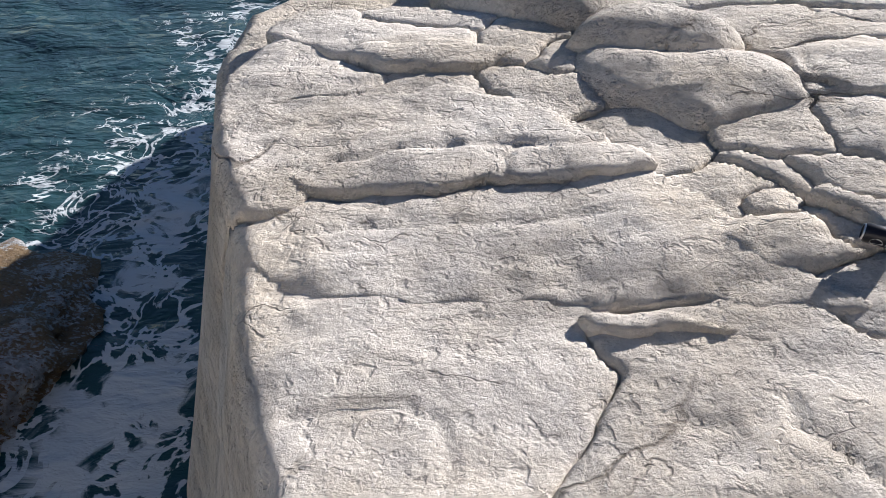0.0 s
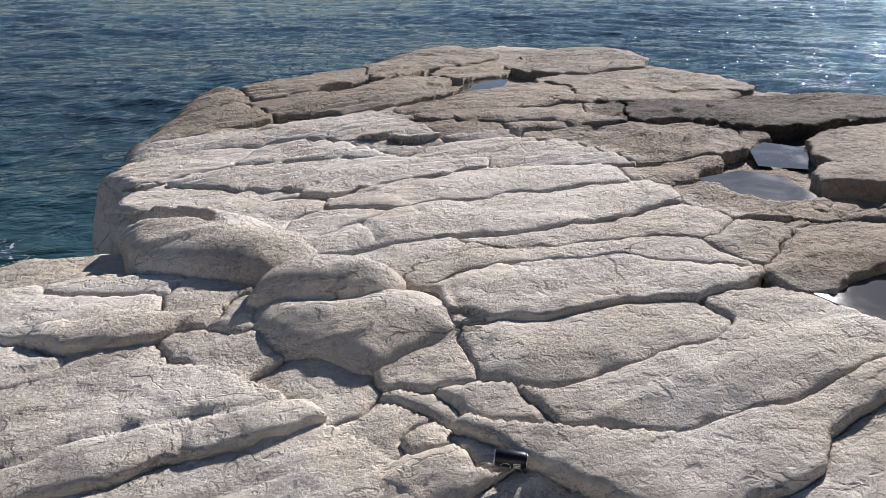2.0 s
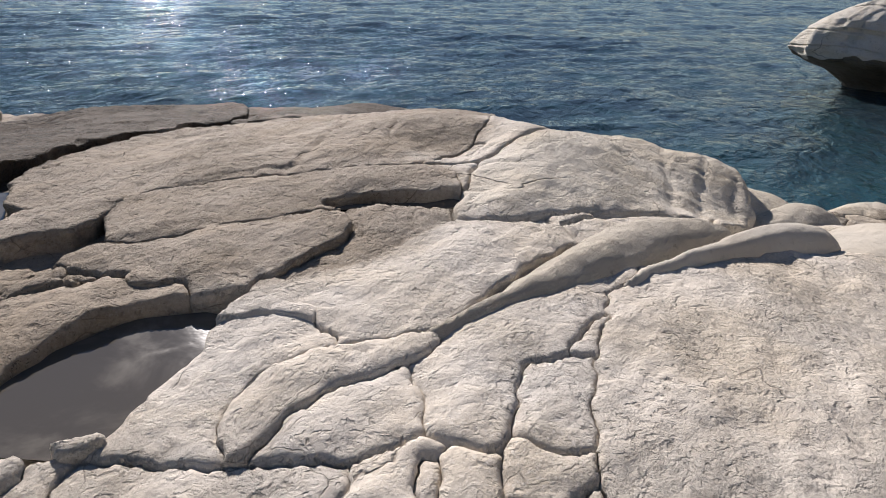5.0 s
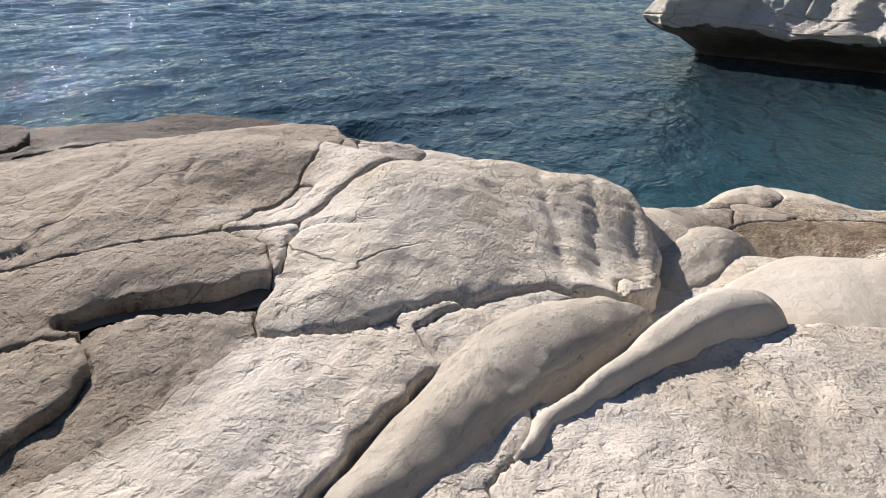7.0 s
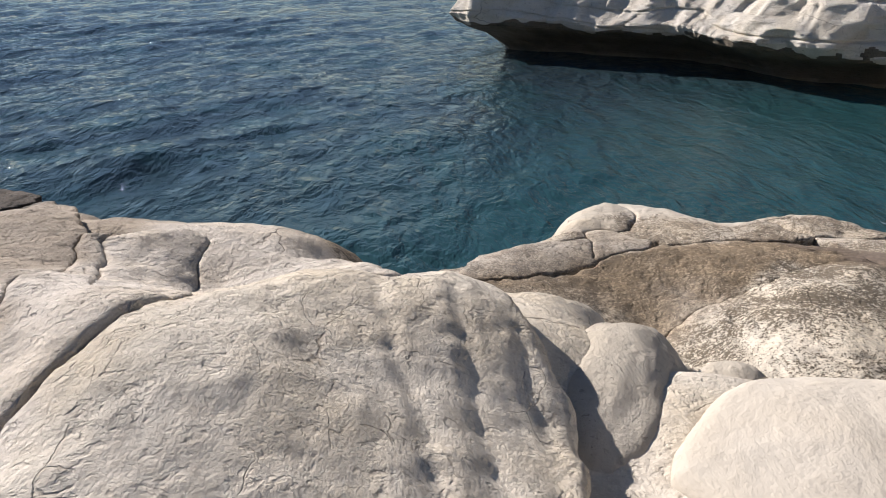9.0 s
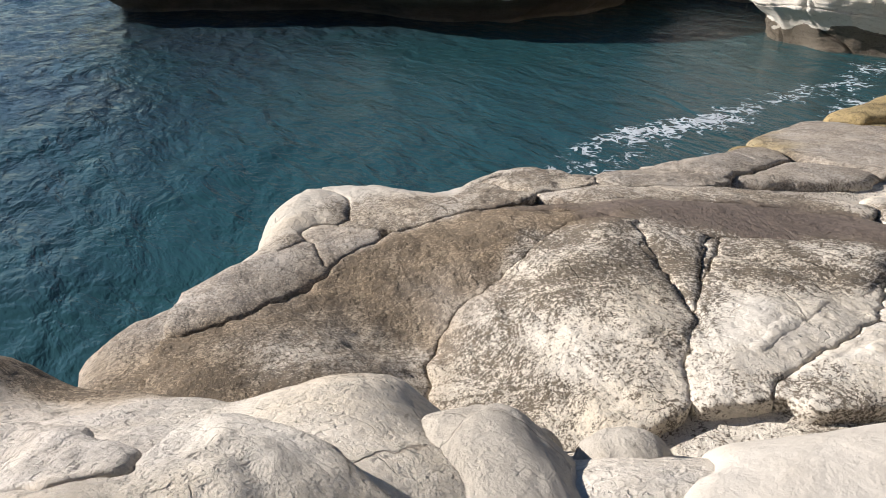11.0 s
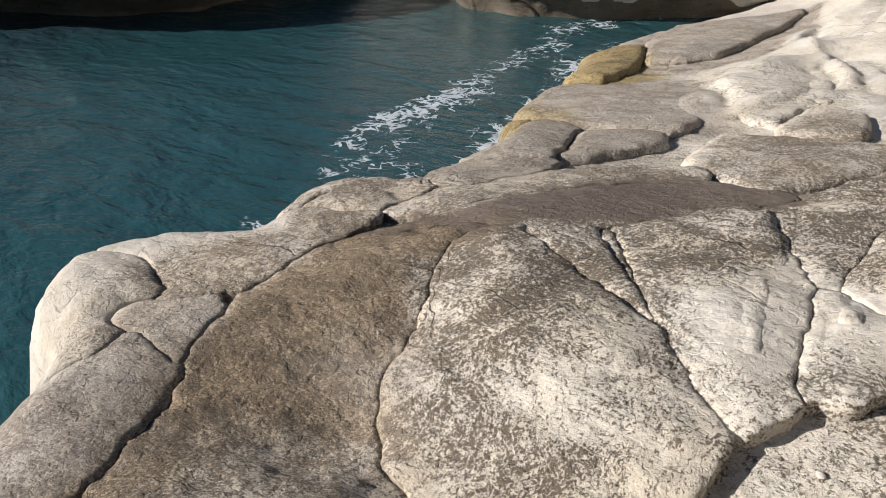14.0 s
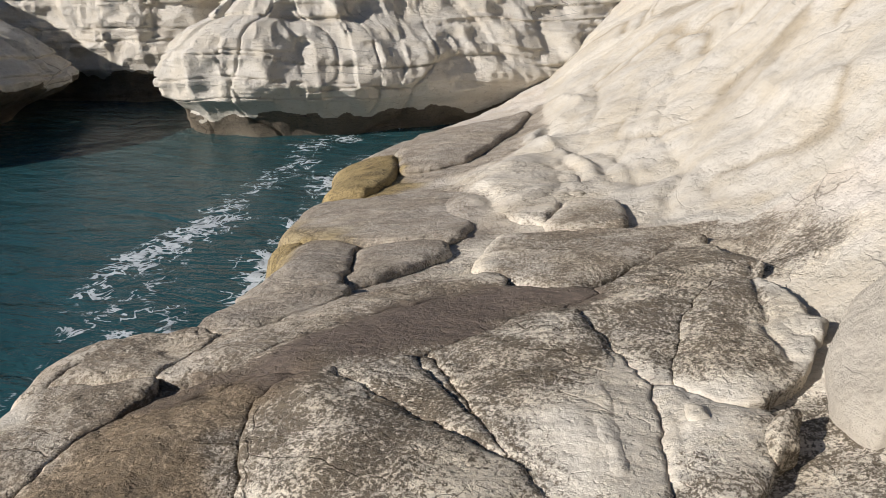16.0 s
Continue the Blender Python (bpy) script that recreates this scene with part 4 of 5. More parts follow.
slab("mottled", 0.02, 0.05, 0, [(7.5, -3.38), (7.46, -4.07), (7.28, -4.7), (7.03, -4.67), (6.85, -4.07), (6.91, -3.5), (7.16, -3.12), (7.37, -3.15)])
slab("chalk", 0.05, 0.03, 1, [(6.95, -3.94), (6.81, -4.18), (6.67, -3.89), (6.75, -3.72), (6.88, -3.77)])
slab("mottled", 0.03, 0.05, 1, [(7.13, -2.72), (7.04, -2.92), (6.94, -2.93), (6.99, -2.65), (7.1, -2.52)])
slab("mottled", 0, 0.03, 0, [(7.85, -4.68), (7.52, -5.67), (7.01, -5.01), (7.28, -4.7), (7.46, -4.07), (7.51, -3.38), (7.65, -3.17), (7.88, -3.69), (8.19, -4.2)])
slab("lichen", 0.02, 0.04, 0, [(9.04, -5.09), (9.08, -6.08), (8.51, -6.15), (7.61, -6.1), (7.38, -5.78), (7.85, -5.23), (8.29, -4.66), (8.86, -4.93)])
slab("slate", 0.02, 0.04, 0, [(10.71, -4.27), (11.18, -5.65), (11.08, -6.19), (10.53, -5.83), (10.22, -5.12), (10.17, -4.58), (10.45, -4.35)])
slab("slate", 0.01, 0.03, 0, [(10.22, -5.12), (10.4, -5.81), (9.85, -6.22), (9.57, -5.71), (9.79, -5.11), (10.05, -4.75)])
slab("slate", 0.03, 0.05, 0, [(12.06, -7.23), (12.18, -8.14), (11.44, -8.23), (10.56, -8.39), (9.91, -7.94), (9.63, -6.66), (9.73, -6.19), (10.58, -6.23), (11.16, -6.34)])
slab("ochre", 0, 0.04, 1, [(12.03, -7.12), (12.19, -7.92), (11.39, -7.1), (10.84, -6.83), (10.72, -6.26), (11.11, -6.25), (11.69, -6.7)])
slab("ochre", 0, 0.03, 1, [(11.79, -6.35), (11.74, -6.53), (11.26, -6.28), (11.14, -5.59), (10.98, -5.04)])
slab("ochre", 0.05, 0.06, 0, [(12.22, -8.84), (12.25, -9.31), (12.48, -10.92), (11.98, -10.92), (11.59, -9.64), (11.64, -8.71)])
slab("slate", 0.05, 0.06, 0, [(12.05, -11.38), (12.15, -12.9), (11.21, -13.5), (10.44, -14.04), (10.44, -12.51), (10.67, -10.38), (11.42, -9.93)])
slab("lichen", 0.02, 0.02, 0, [(9.75, -8.42), (9.48, -9.21), (8.81, -8.64), (8.61, -7.69), (9.03, -7.93)])
slab("lichen", 0.02, 0.02, 0, [(9.26, -7.17), (9.15, -7.84), (8.64, -7.47), (8.78, -6.81)])
slab("lichen", 0.03, 0.03, 0, [(8.75, -6.8), (8.77, -7.5), (8.2, -7.19), (8.07, -6.42), (8.55, -6.42)])
slab("slate", 0, 0.03, 0, [(10.64, -3.56), (10.63, -4.13), (10.29, -4.42), (10.0, -4.42), (9.98, -3.99), (10.17, -3.53), (10.44, -3.4)])
slab("lichen", 0, 0.03, 0, [(11.3, -3.2), (10.82, -3.42), (10.59, -3.56), (10.41, -3.35), (10.52, -3.01), (11.02, -2.88), (11.34, -2.65), (11.43, -2.83)])
slab("lichen", 0, 0.02, 0, [(10.41, -3.35), (9.95, -3.93), (9.32, -4.61), (8.85, -4.85), (8.85, -4.49), (9.36, -3.97), (9.74, -3.52), (10.08, -2.98), (10.46, -2.93)])
slab("boulder", 0.05, 0.1, 0, [(6.71, -3.52), (6.52, -4.06), (6.29, -4.2), (5.91, -3.95), (6.2, -2.95), (6.65, -2.77), (6.74, -3.07)])
slab("boulder", 0, 0.06, 0, [(7.65, -0.63), (7.63, -0.74), (7.52, -0.82), (7.39, -0.86), (7.31, -0.71), (7.47, -0.53)])
slab("pool", 0.55, 0, 0, [(2.59, 1.93), (2.8, 1.96), (3.07, 2.01), (3.35, 1.96), (3.5, 1.79), (3.52, 1.66), (3.38, 1.63), (3.14, 1.57), (2.87, 1.5), (2.77, 1.47), (2.69, 1.57), (2.61, 1.78)])
slab("pool", 0.51, 0, 0, [(3.17, 3.49), (3.5, 3.55), (3.63, 3.38), (3.54, 2.99), (3.24, 2.92), (3.17, 3.23)])
slab("pool", 0.50, 0, 0, [(4.08, 4.22), (4.31, 3.93), (3.97, 3.53), (3.74, 3.68)])
slab("pool", 0.21, 0, 0, [(2.85, 7.51), (3.74, 8.81), (4.12, 8.67), (3.24, 7.22)])
slab("pool", 0.26, 0, 0, [(1.23, 7.03), (1.63, 6.91), (1.53, 6.63), (1.24, 6.71)])
slab("pool", 0.63, 0, 0, [(4.52, 1.97), (4.68, 1.98), (4.79, 1.84), (4.92, 1.66), (5.11, 1.46), (4.99, 1.4), (4.82, 1.59), (4.74, 1.82)])
slab("bare", 0, 0, -1, [(8.46, -1.53), (8.42, -1.96), (8.25, -2.21), (7.89, -2.01), (7.66, -1.72), (7.68, -1.43), (7.96, -1.19), (8.22, -1.42)])
slab("chalk", 0, 0, -1, [(10.93, -0.45), (11.78, -0.93), (12.04, -1.26), (12.0, -1.4), (11.66, -1.18), (11.21, -0.82), (10.79, -0.47)])
slab("chalk", 0, 0, -1, [(12.0, -1.4), (12.2, -1.61), (11.67, -2.13), (11.12, -2.29), (11.06, -2.14), (11.38, -1.94), (11.68, -1.63)])
slab("bare", 0, 0, -1, [(8.9, -0.18), (9.19, -0.39), (9.31, -0.59), (9.05, -0.42), (8.82, -0.21)])
slab("lichen", 0, 0, -1, [(9.21, -0.07), (9.61, -0.52), (9.53, -0.95), (8.94, -1.06), (8.6, -0.91), (8.7, -0.29)])
slab("bare", 0, 0, -1, [(8.94, -4.88), (9.21, -5.9), (9.08, -6.1), (8.93, -5.4), (8.82, -4.88)])
slab("bare", 0, 0, -1, [(9.53, -7.76), (9.63, -8.84), (8.86, -9.15), (8.48, -7.82), (8.77, -6.95)])
slab("slate", 0, 0, -1, [(9.66, -1.32), (9.61, -1.44), (9.36, -1.49), (9.15, -1.39), (9.28, -1.26), (9.51, -1.24)])
crack(0.014, 0.01, [(0.72, 1.14), (0.72, 1.05), (0.76, 1.01), (0.79, 0.96), (0.83, 0.89)])
crack(0.012, 0.012, [(-0.42, 1.8), (-0.27, 1.81), (-0.14, 1.81), (0.11, 1.82), (0.32, 1.81), (0.51, 1.8)])
crack(0.02, 0.02, [(-0.37, 2.13), (-0.15, 2.18), (0.03, 2.19), (0.14, 2.19), (0.25, 2.2), (0.41, 2.15), (0.55, 2.16)])
crack(0.015, 0.012, [(0.26, 2.19), (0.21, 2.11), (0.18, 2.02)])
crack(0.012, 0.01, [(-0.34, 1.17), (-0.23, 1.18), (-0.08, 1.16), (-0.02, 1.12), (-0.0, 1.04), (-0.01, 0.94)])
crack(0.01, 0.01, [(0.52, 1.09), (0.61, 1.06), (0.67, 1.06)])
crack(0.015, 0.012, [(3.38, 1.16), (3.35, 1.05), (3.39, 0.96)])
crack(0.02, 0.012, [(5.13, 1.39), (5.13, 1.3)])
crack(0.02, 0.012, [(5.49, 1.51), (5.51, 1.34), (5.51, 1.22)])
crack(0.012, 0.034, [(6.89, 0.65), (6.25, 0.51), (5.91, 0.43), (5.59, 0.35)])
crack(0.012, 0.034, [(7.0, 0.37), (6.14, 0.29), (5.65, 0.22)])
crack(0.012, 0.034, [(6.72, 0.15), (6.19, 0.08), (5.78, 0.08)])
crack(0.015, 0.012, [(4.01, 1.38), (4.55, 1.41), (4.8, 1.5)])
crack(0.02, 0.012, [(9.05, -1.59), (8.88, -1.55), (8.72, -1.51), (8.54, -1.49)])
crack(0.015, 0.012, [(11.31, -1.44), (10.91, -1.31)])
crack(0.012, 0.012, [(10.62, -1.57), (10.66, -1.87)])
crack(0.02, 0.015, [(8.14, -1.99), (8.06, -2.11), (7.92, -1.99)])
crack(0.012, 0.012, [(8.11, -1.95), (8.15, -1.83), (8.11, -1.68)])
crack(0.02, 0.015, [(1.13, 3.54), (1.11, 3.23)])
crack(0.02, 0.015, [(1.46, 3.62), (1.44, 3.47)])
crack(0.02, 0.015, [(0.64, 2.7), (0.86, 2.64), (1.01, 2.66)])
crack(0.012, 0.012, [(1.28, 2.62), (1.24, 2.39)])
crack(0.02, 0.02, [(3.99, 7.22), (5.49, 8.23), (6.18, 8.06)])
crack(0.02, 0.015, [(5.66, 5.47), (6.41, 5.59), (7.13, 5.09)])
crack(0.015, 0.012, [(4.57, 2.89), (4.89, 2.58)])
crack(0.015, 0.012, [(4.74, 2.82), (5.04, 2.45), (6.31, 2.79), (7.55, 2.97)])
crack(0.012, 0.012, [(5.51, 2.69), (5.92, 2.67), (7.0, 3.33)])
crack(0.012, 0.012, [(5.45, 2.23), (5.92, 2.28), (6.82, 2.63)])
crack(0.012, 0.012, [(2.2, 1.14), (2.14, 0.98), (2.1, 0.77)])
crack(0.012, 0.012, [(2.35, 0.84), (2.43, 0.77), (2.55, 0.78)])
crack(0.03, 0.03, [(7.01, -5.01), (7.0, -3.78), (6.91, -3.5)])
crack(0.05, 0.05, [(7.18, -7.07), (7.84, -9.67), (7.78, -10.83), (7.28, -11.56)])
crack(0.04, 0.04, [(7.28, -11.56), (6.9, -12.42), (6.95, -14.18)])
crack(0.04, 0.05, [(6.92, -7.45), (6.78, -8.23), (6.48, -8.35)])
crack(0.04, 0.05, [(6.26, -6.31), (6.55, -7.43), (6.57, -7.73), (6.21, -7.36)])
crack(0.04, 0.05, [(8.47, -8.67), (8.16, -9.83), (8.09, -12.19)])
crack(0.03, 0.04, [(9.08, -9.05), (8.81, -10.32), (8.89, -11.65)])
crack(0.02, 0.012, [(9.17, -2.74), (8.79, -2.6), (8.41, -2.45), (8.16, -2.36), (7.97, -2.24)])
crack(0.02, 0.012, [(8.8, -1.49), (8.67, -1.46), (8.38, -1.47)])
crack(0.012, 0.012, [(7.43, -2.37), (7.49, -2.85), (7.43, -3.05)])
crack(0.015, 0.012, [(10.11, -1.57), (9.83, -1.4), (9.51, -1.37)])


def carve(x, y):
    """The hair cracks that run across slabs without parting them."""
    z = 0 * x
    for depth, width, run in CRACKS:
        p = np.array(run)
        if p[:, 0].max() < x.min() - 0.1 or p[:, 0].min() > x.max() + 0.1 or p[:, 1].max() < y.min() - 0.1 or p[:, 1].min() > y.max() + 0.1:
            continue
        wx, wy = x + 0.02 * wobble(x * 8, y * 8, 31), y + 0.02 * wobble(x * 8, y * 8, 32)
        best = np.full(x.shape, 9.0)
        for (ax, ay), (bx, by) in zip(p[:-1], p[1:]):
            ex, ey = bx - ax, by - ay
            s = np.clip(((wx - ax) * ex + (wy - ay) * ey) / (ex * ex + ey * ey), 0, 1)
            best = np.minimum(best, (wx - ax - s * ex) ** 2 + (wy - ay - s * ey) ** 2)
        z = z - depth * np.exp(-best / (width * width))
    return z


shapes = []
for n, (kind, lift, dome, layer, outline) in enumerate(SLABS):
    shapes.append(rounded(outline, 5, n))
boxes = [(*s.min(0), *s.max(0)) for s in shapes]
ground = tagged(sheet("ground", -8, 13.8, -24, 13, 0.055, bed_z, BEDROCK), kind="structure")
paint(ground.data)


EDGE = {"knob": (0.11, 0.06), "boulder": (0.09, 0.07), "smooth": (0.08, 0.05), "dome": (0.05, 0.04), "chalk": (0.05, 0.035), "mottled": (0.011, 0.012), "brown": (0.012, 0.013), "wet": (0.014, 0.014), "lichen": (0.014, 0.016), "slate": (0.014, 0.016), "grey": (0.012, 0.020), "pitgrey": (0.014, 0.020)}
EXACT = [n for n, s in enumerate(SLABS) if s[0] in ("boulder", "smooth", "knob")]
LABEL = {"boulder": ("rounded cream limestone boulder wedged in the bedrock", "boulder"), "smooth": ("smooth white chalk boulder polished by the sea", "boulder")}

def build_slab(n):
    kind, lift, dome, layer, outline = SLABS[n]
    x0, y0, x1, y1 = boxes[n]
    cell = 0.034 if y0 > 4.4 else 0.026 if (x0 > 7.6 or y0 > 2.6) else 0.019
    if y1 < -4.5:
        cell = 0.04
    if min(x1 - x0, y1 - y0) < 0.25:
        cell = min(cell, 0.015)
    m = 0.2
    nx, ny = int((x1 - x0 + 2 * m) / cell) + 2, int((y1 - y0 + 2 * m) / cell) + 2
    gx, gy = np.meshgrid(np.linspace(x0 - m, x1 + m, nx), np.linspace(y0 - m, y1 + m, ny))
    if kind == "pool" or layer < 0:
        return None
    grow = (0.1 if y0 < 4 else 0.16) if layer == 0 else 0.0
    if n in EXACT:
        grow = 0.03
    wx, wy = (gx, gy) if n in EXACT else ragged(gx, gy)
    own = inside(wx, wy, shapes[n]) + grow
    d = own
    for k, (ox0, oy0, ox1, oy1) in enumerate(boxes):
        if k != n and SLABS[k][3] == layer and layer >= 0 and ox0 < x1 + m and ox1 > x0 - m and oy0 < y1 + m and oy1 > y0 - m:
            other = inside(wx, wy, shapes[k]) + (0.09 if SLABS[k][0] == "pool" else 0.03 if k in EXACT else grow)
            d = np.minimum(d, 0.5 * (own - other))
    if (d > 0).sum() < 4:
        return None
    loose = kind in ("boulder", "smooth")
    r, fall = EDGE.get(kind, (0.010, 0.014))
    if y1 < -4.4 and not loose:
        r, fall = 0.13, 0.075
    deep = float(d.max())
    r = min(r, 0.6 * deep)
    sx, sy = (gx[0, -1] - gx[0, 0]) / (nx - 1), (gy[-1, 0] - gy[0, 0]) / (ny - 1)
    dy, dx = np.gradient(d, sy, sx)
    size = np.maximum(dx * dx + dy * dy, 0.15)
    out = d <= 0
    px, py = np.where(out, gx - d * dx / size, gx), np.where(out, gy - d * dy / size, gy)
    u = np.clip(1 - np.maximum(d, 0) / r, 0, 1)
    v = np.clip(1 - np.maximum(d, 0) / max(deep, 1e-3), 0, 1)
    heave = 0.006 * ((n * 37) % 11 / 11.0 - 0.5)
    amount = {"smooth": 0.35, "boulder": 0.7, "pitted": 1.3, "pitgrey": 1.6, "brown": 1.5, "grey": 1.2, "wet": 0.5}.get(kind, 1.0)
    lean = -0.012 * (py - 0.5 * (y0 + y1)) if y0 > 1.9 and x0 < 5 else 0
    z = ground_z(px, py) + (0.7 if layer > 0 or n in EXACT else 0.42) * lift + heave + lean + dome * (0.6 if kind in ("white", "grey", "pitgrey", "pitted", "ridge") else 1) * (1 - v * v) - fall * (1 - np.sqrt(np.maximum(0, 1 - u ** 2.4))) + rough_z(px, py, amount) + carve(px, py)
    cells = ~(out[:-1, :-1] & out[:-1, 1:] & out[1:, 1:] & out[1:, :-1])
    i = np.arange(nx * ny).reshape(ny, nx)
    quads = np.stack([i[:-1, :-1], i[:-1, 1:], i[1:, 1:], i[1:, :-1]], -1)[cells]
    used = np.unique(quads)
    where = np.full(nx * ny, -1)
    where[used] = np.arange(len(used))
    quads = where[quads]
    verts = np.stack([px, py, z], -1).reshape(-1, 3)[used]
    # the sides: every open edge goes down
    edges = np.concatenate([quads[:, [k, (k + 1) % 4]] for k in range(4)])
    code = edges[:, 0] * len(used) + edges[:, 1]
    open_edges = edges[~np.isin(edges[:, 1] * len(used) + edges[:, 0], code)]
    ring = np.unique(open_edges)
    low = np.full(len(used), -1)
    low[ring] = len(used) + np.arange(len(ring))
    centre = verts[:, :2].mean(0)
    drop = verts[ring].copy()
    drop[:, :2] += 0.03 * (centre - drop[:, :2])
    drop[:, 2] -= 0.22
    sides = np.stack([open_edges[:, 1], open_edges[:, 0], low[open_edges[:, 0]], low[open_edges[:, 1]]], -1)
    me = mesh_of("boulder" if loose else "rock_slab", np.concatenate([verts, drop]), np.concatenate([quads, sides]), ROCK[kind] if loose else BEDROCK)
    ob = new(me.name, me)
    if loose:
        tagged(ob, *LABEL[kind], group="boulders on the rock shelf")
    else:
        ob.parent = ground
        paint(me)
    return ob


for n in range(len(SLABS)):
    build_slab(n)


# ---- sea ----
SEA = -1.82
rng = random.Random(5)
WAVES = []
for k in range(46):
    long = 0.28 * 1.085 ** k
    heading = radians(232 + rng.gauss(0, 34))
    WAVES.append((2 * math.pi / long * math.cos(heading), 2 * math.pi / long * math.sin(heading), 0.0042 * long ** 0.95 / (1 + (long / 5) ** 2), rng.uniform(0, 6.28)))


def swell(x, y, finest=0.0):
    gust = 0.75 + 0.5 * wobble(x * 0.11, y * 0.11, 61)
    z = 0 * x
    for kx, ky, a, ph in WAVES:
        if 6.283 / math.hypot(kx, ky) < finest:
            continue
        s = np.sin(kx * x + ky * y + ph + 0.6 * wobble(x * 0.3 + ph, y * 0.3, 62))
        z = z + a * (s + 0.35 * s * np.abs(s))
    return SEA + z * gust * (1 - 0.55 * step(14, 8, np.hypot(x - 17, y + 9)))


def coast(x, y):
    return np.maximum(inside(x, y, PLATEAU), inside(x, y, SHELF))


def sea_material():
    m, tree, bsdf = nodes_of("sea_water")
    pos = add(tree, "ShaderNodeNewGeometry").outputs["Position"]
    near = add(tree, "ShaderNodeAttribute", attribute_name="shallow").outputs["Fac"]
    froth = add(tree, "ShaderNodeAttribute", attribute_name="froth").outputs["Fac"]
    blotch = grain(tree, pos, 0.45, 5, 0.6, 0.6)
    colour = mix(tree, near, (0.03, 0.048, 0.06), (0.022, 0.07, 0.078))
    colour = mix(tree, math_node(tree, "MULTIPLY", ramp(tree, blotch, 0.45, 0.68), 0.6), colour, (0.02, 0.066, 0.07))
    # torn sheets and strings of foam
    bend = add(tree, "ShaderNodeTexNoise", Scale=2.6, Detail=5.0, Distortion=0.8)
    tree.links.new(pos, bend.inputs["Vector"])
    warped = add(tree, "ShaderNodeMix", data_type="VECTOR")
    warped.inputs[0].default_value = 0.55
    tree.links.new(pos, warped.inputs[4])
    tree.links.new(bend.outputs["Color"], warped.inputs[5])
    net = add(tree, "ShaderNodeTexVoronoi", Scale=5.5, feature="DISTANCE_TO_EDGE")
    tree.links.new(warped.outputs[1], net.inputs["Vector"])
    torn = grain(tree, pos, 2.1, 7, 0.62, 0.8)
    strings = math_node(tree, "ADD", math_node(tree, "MULTIPLY", ramp(tree, net.outputs["Distance"], 0.14, 0.0), 0.55), math_node(tree, "MULTIPLY", torn, 2.3))
    level = math_node(tree, "ADD", strings, math_node(tree, "MULTIPLY", froth, 1.05))
    foam = math_node(tree, "MULTIPLY", ramp(tree, level, 2.05, 2.3), ramp(tree, froth, 0.02, 0.3))
    colour = mix(tree, math_node(tree, "MULTIPLY", foam, 0.85), colour, (0.66, 0.70, 0.72))
    tree.links.new(colour, bsdf.inputs["Base Color"])
    tree.links.new(math_node(tree, "ADD", math_node(tree, "MULTIPLY", foam, 0.6), 0.015), bsdf.inputs["Roughness"])
    bsdf.inputs["IOR"].default_value = 1.33
    stretch = add(tree, "ShaderNodeMapping")
    stretch.inputs["Rotation"].default_value = (0, 0, radians(-40))
    stretch.inputs["Scale"].default_value = (1.0, 2.0, 1.0)
    tree.links.new(pos, stretch.inputs["Vector"])
    ripple = grain(tree, stretch.outputs["Vector"], 3.2, 5, 0.6, 0.5)
    calm_ripple = math_node(tree, "MULTIPLY", ripple, math_node(tree, "SUBTRACT", 1.0, math_node(tree, "MULTIPLY", near, 0.7)))
    sparkle = grain(tree, stretch.outputs["Vector"], 14, 3, 0.6)
    chop = grain(tree, stretch.outputs["Vector"], 0.9, 4, 0.55, 0.4)
    calm_chop = math_node(tree, "MULTIPLY", chop, math_node(tree, "SUBTRACT", 1.0, math_node(tree, "MULTIPLY", near, 0.6)))
    relief(tree, bsdf, [(calm_chop, 0.7, 0.42), (calm_ripple, 0.7, 0.1), (sparkle, 0.5, 0.013), (foam, 0.3, 0.02)])
    return m


sea_water = sea_material()


def sea_sheet(name, x0, x1, y0, y1, cell, height, hole=None):
    ob = sheet(name, x0, x1, y0, y1, cell, height, sea_water)
    me = ob.data
    co = np.empty(len(me.vertices) * 3)
    me.vertices.foreach_get("co", co)
    x, y, _ = co.reshape(-1, 3).T
    d = -coast(x, y)
    shallow = np.clip(np.exp(-np.maximum(d, 0) / 5.0) + step(11, 5, np.hypot(x - 15, y + 9)) * 0.8, 0, 1)
    breath = 0.5 + 0.5 * wobble(x * 0.7, y * 0.7, 71)
    froth = np.maximum(step(1.1, 0.1, d), 0.82 * np.exp(-((d - 1.5 - 0.7 * wobble(x * 0.35, y * 0.35, 72)) / 0.55) ** 2)) * (0.5 + 0.7 * breath) * step(-1.5, -3.5, y) * step(10, 11.5, x)
    west = np.exp(-(((x + 2.3) / 1.5) ** 2 + ((y - 5.5) / 3.6) ** 2)) * 0.85 + 0.7 * np.exp(-(((x + 2.5) / 0.9) ** 2 + ((y - 9.8) / 1.6) ** 2)) + np.exp(-(((x + 1.9) / 1.0) ** 2 + ((y - 2.6) / 1.3) ** 2)) * 0.8
    froth = np.maximum(froth, west * (0.55 + 0.6 * breath))
    me.attributes.new("shallow", "FLOAT", "POINT").data.foreach_set("value", shallow.astype(np.float32))
    me.attributes.new("froth", "FLOAT", "POINT").data.foreach_set("value", np.clip(froth, 0, 1).astype(np.float32))
    return ob


water = tagged(sea_sheet("water", -12, 40, -26, 40, 0.11, swell), kind="structure")
tagged(sea_sheet("water_open", -70, 150, -45, 170, 0.36, lambda x, y: swell(x, y, 0.75) - 0.1 - 0.3 * step(0, -2, np.maximum(np.maximum(-12 - x, x - 40), np.maximum(-26 - y, y - 40)))), kind="structure")
ring = sheet("water_beyond", -3000, 3000, -3000, 3000, 6000, lambda x, y: 0 * x + SEA - 0.3, sea_water)
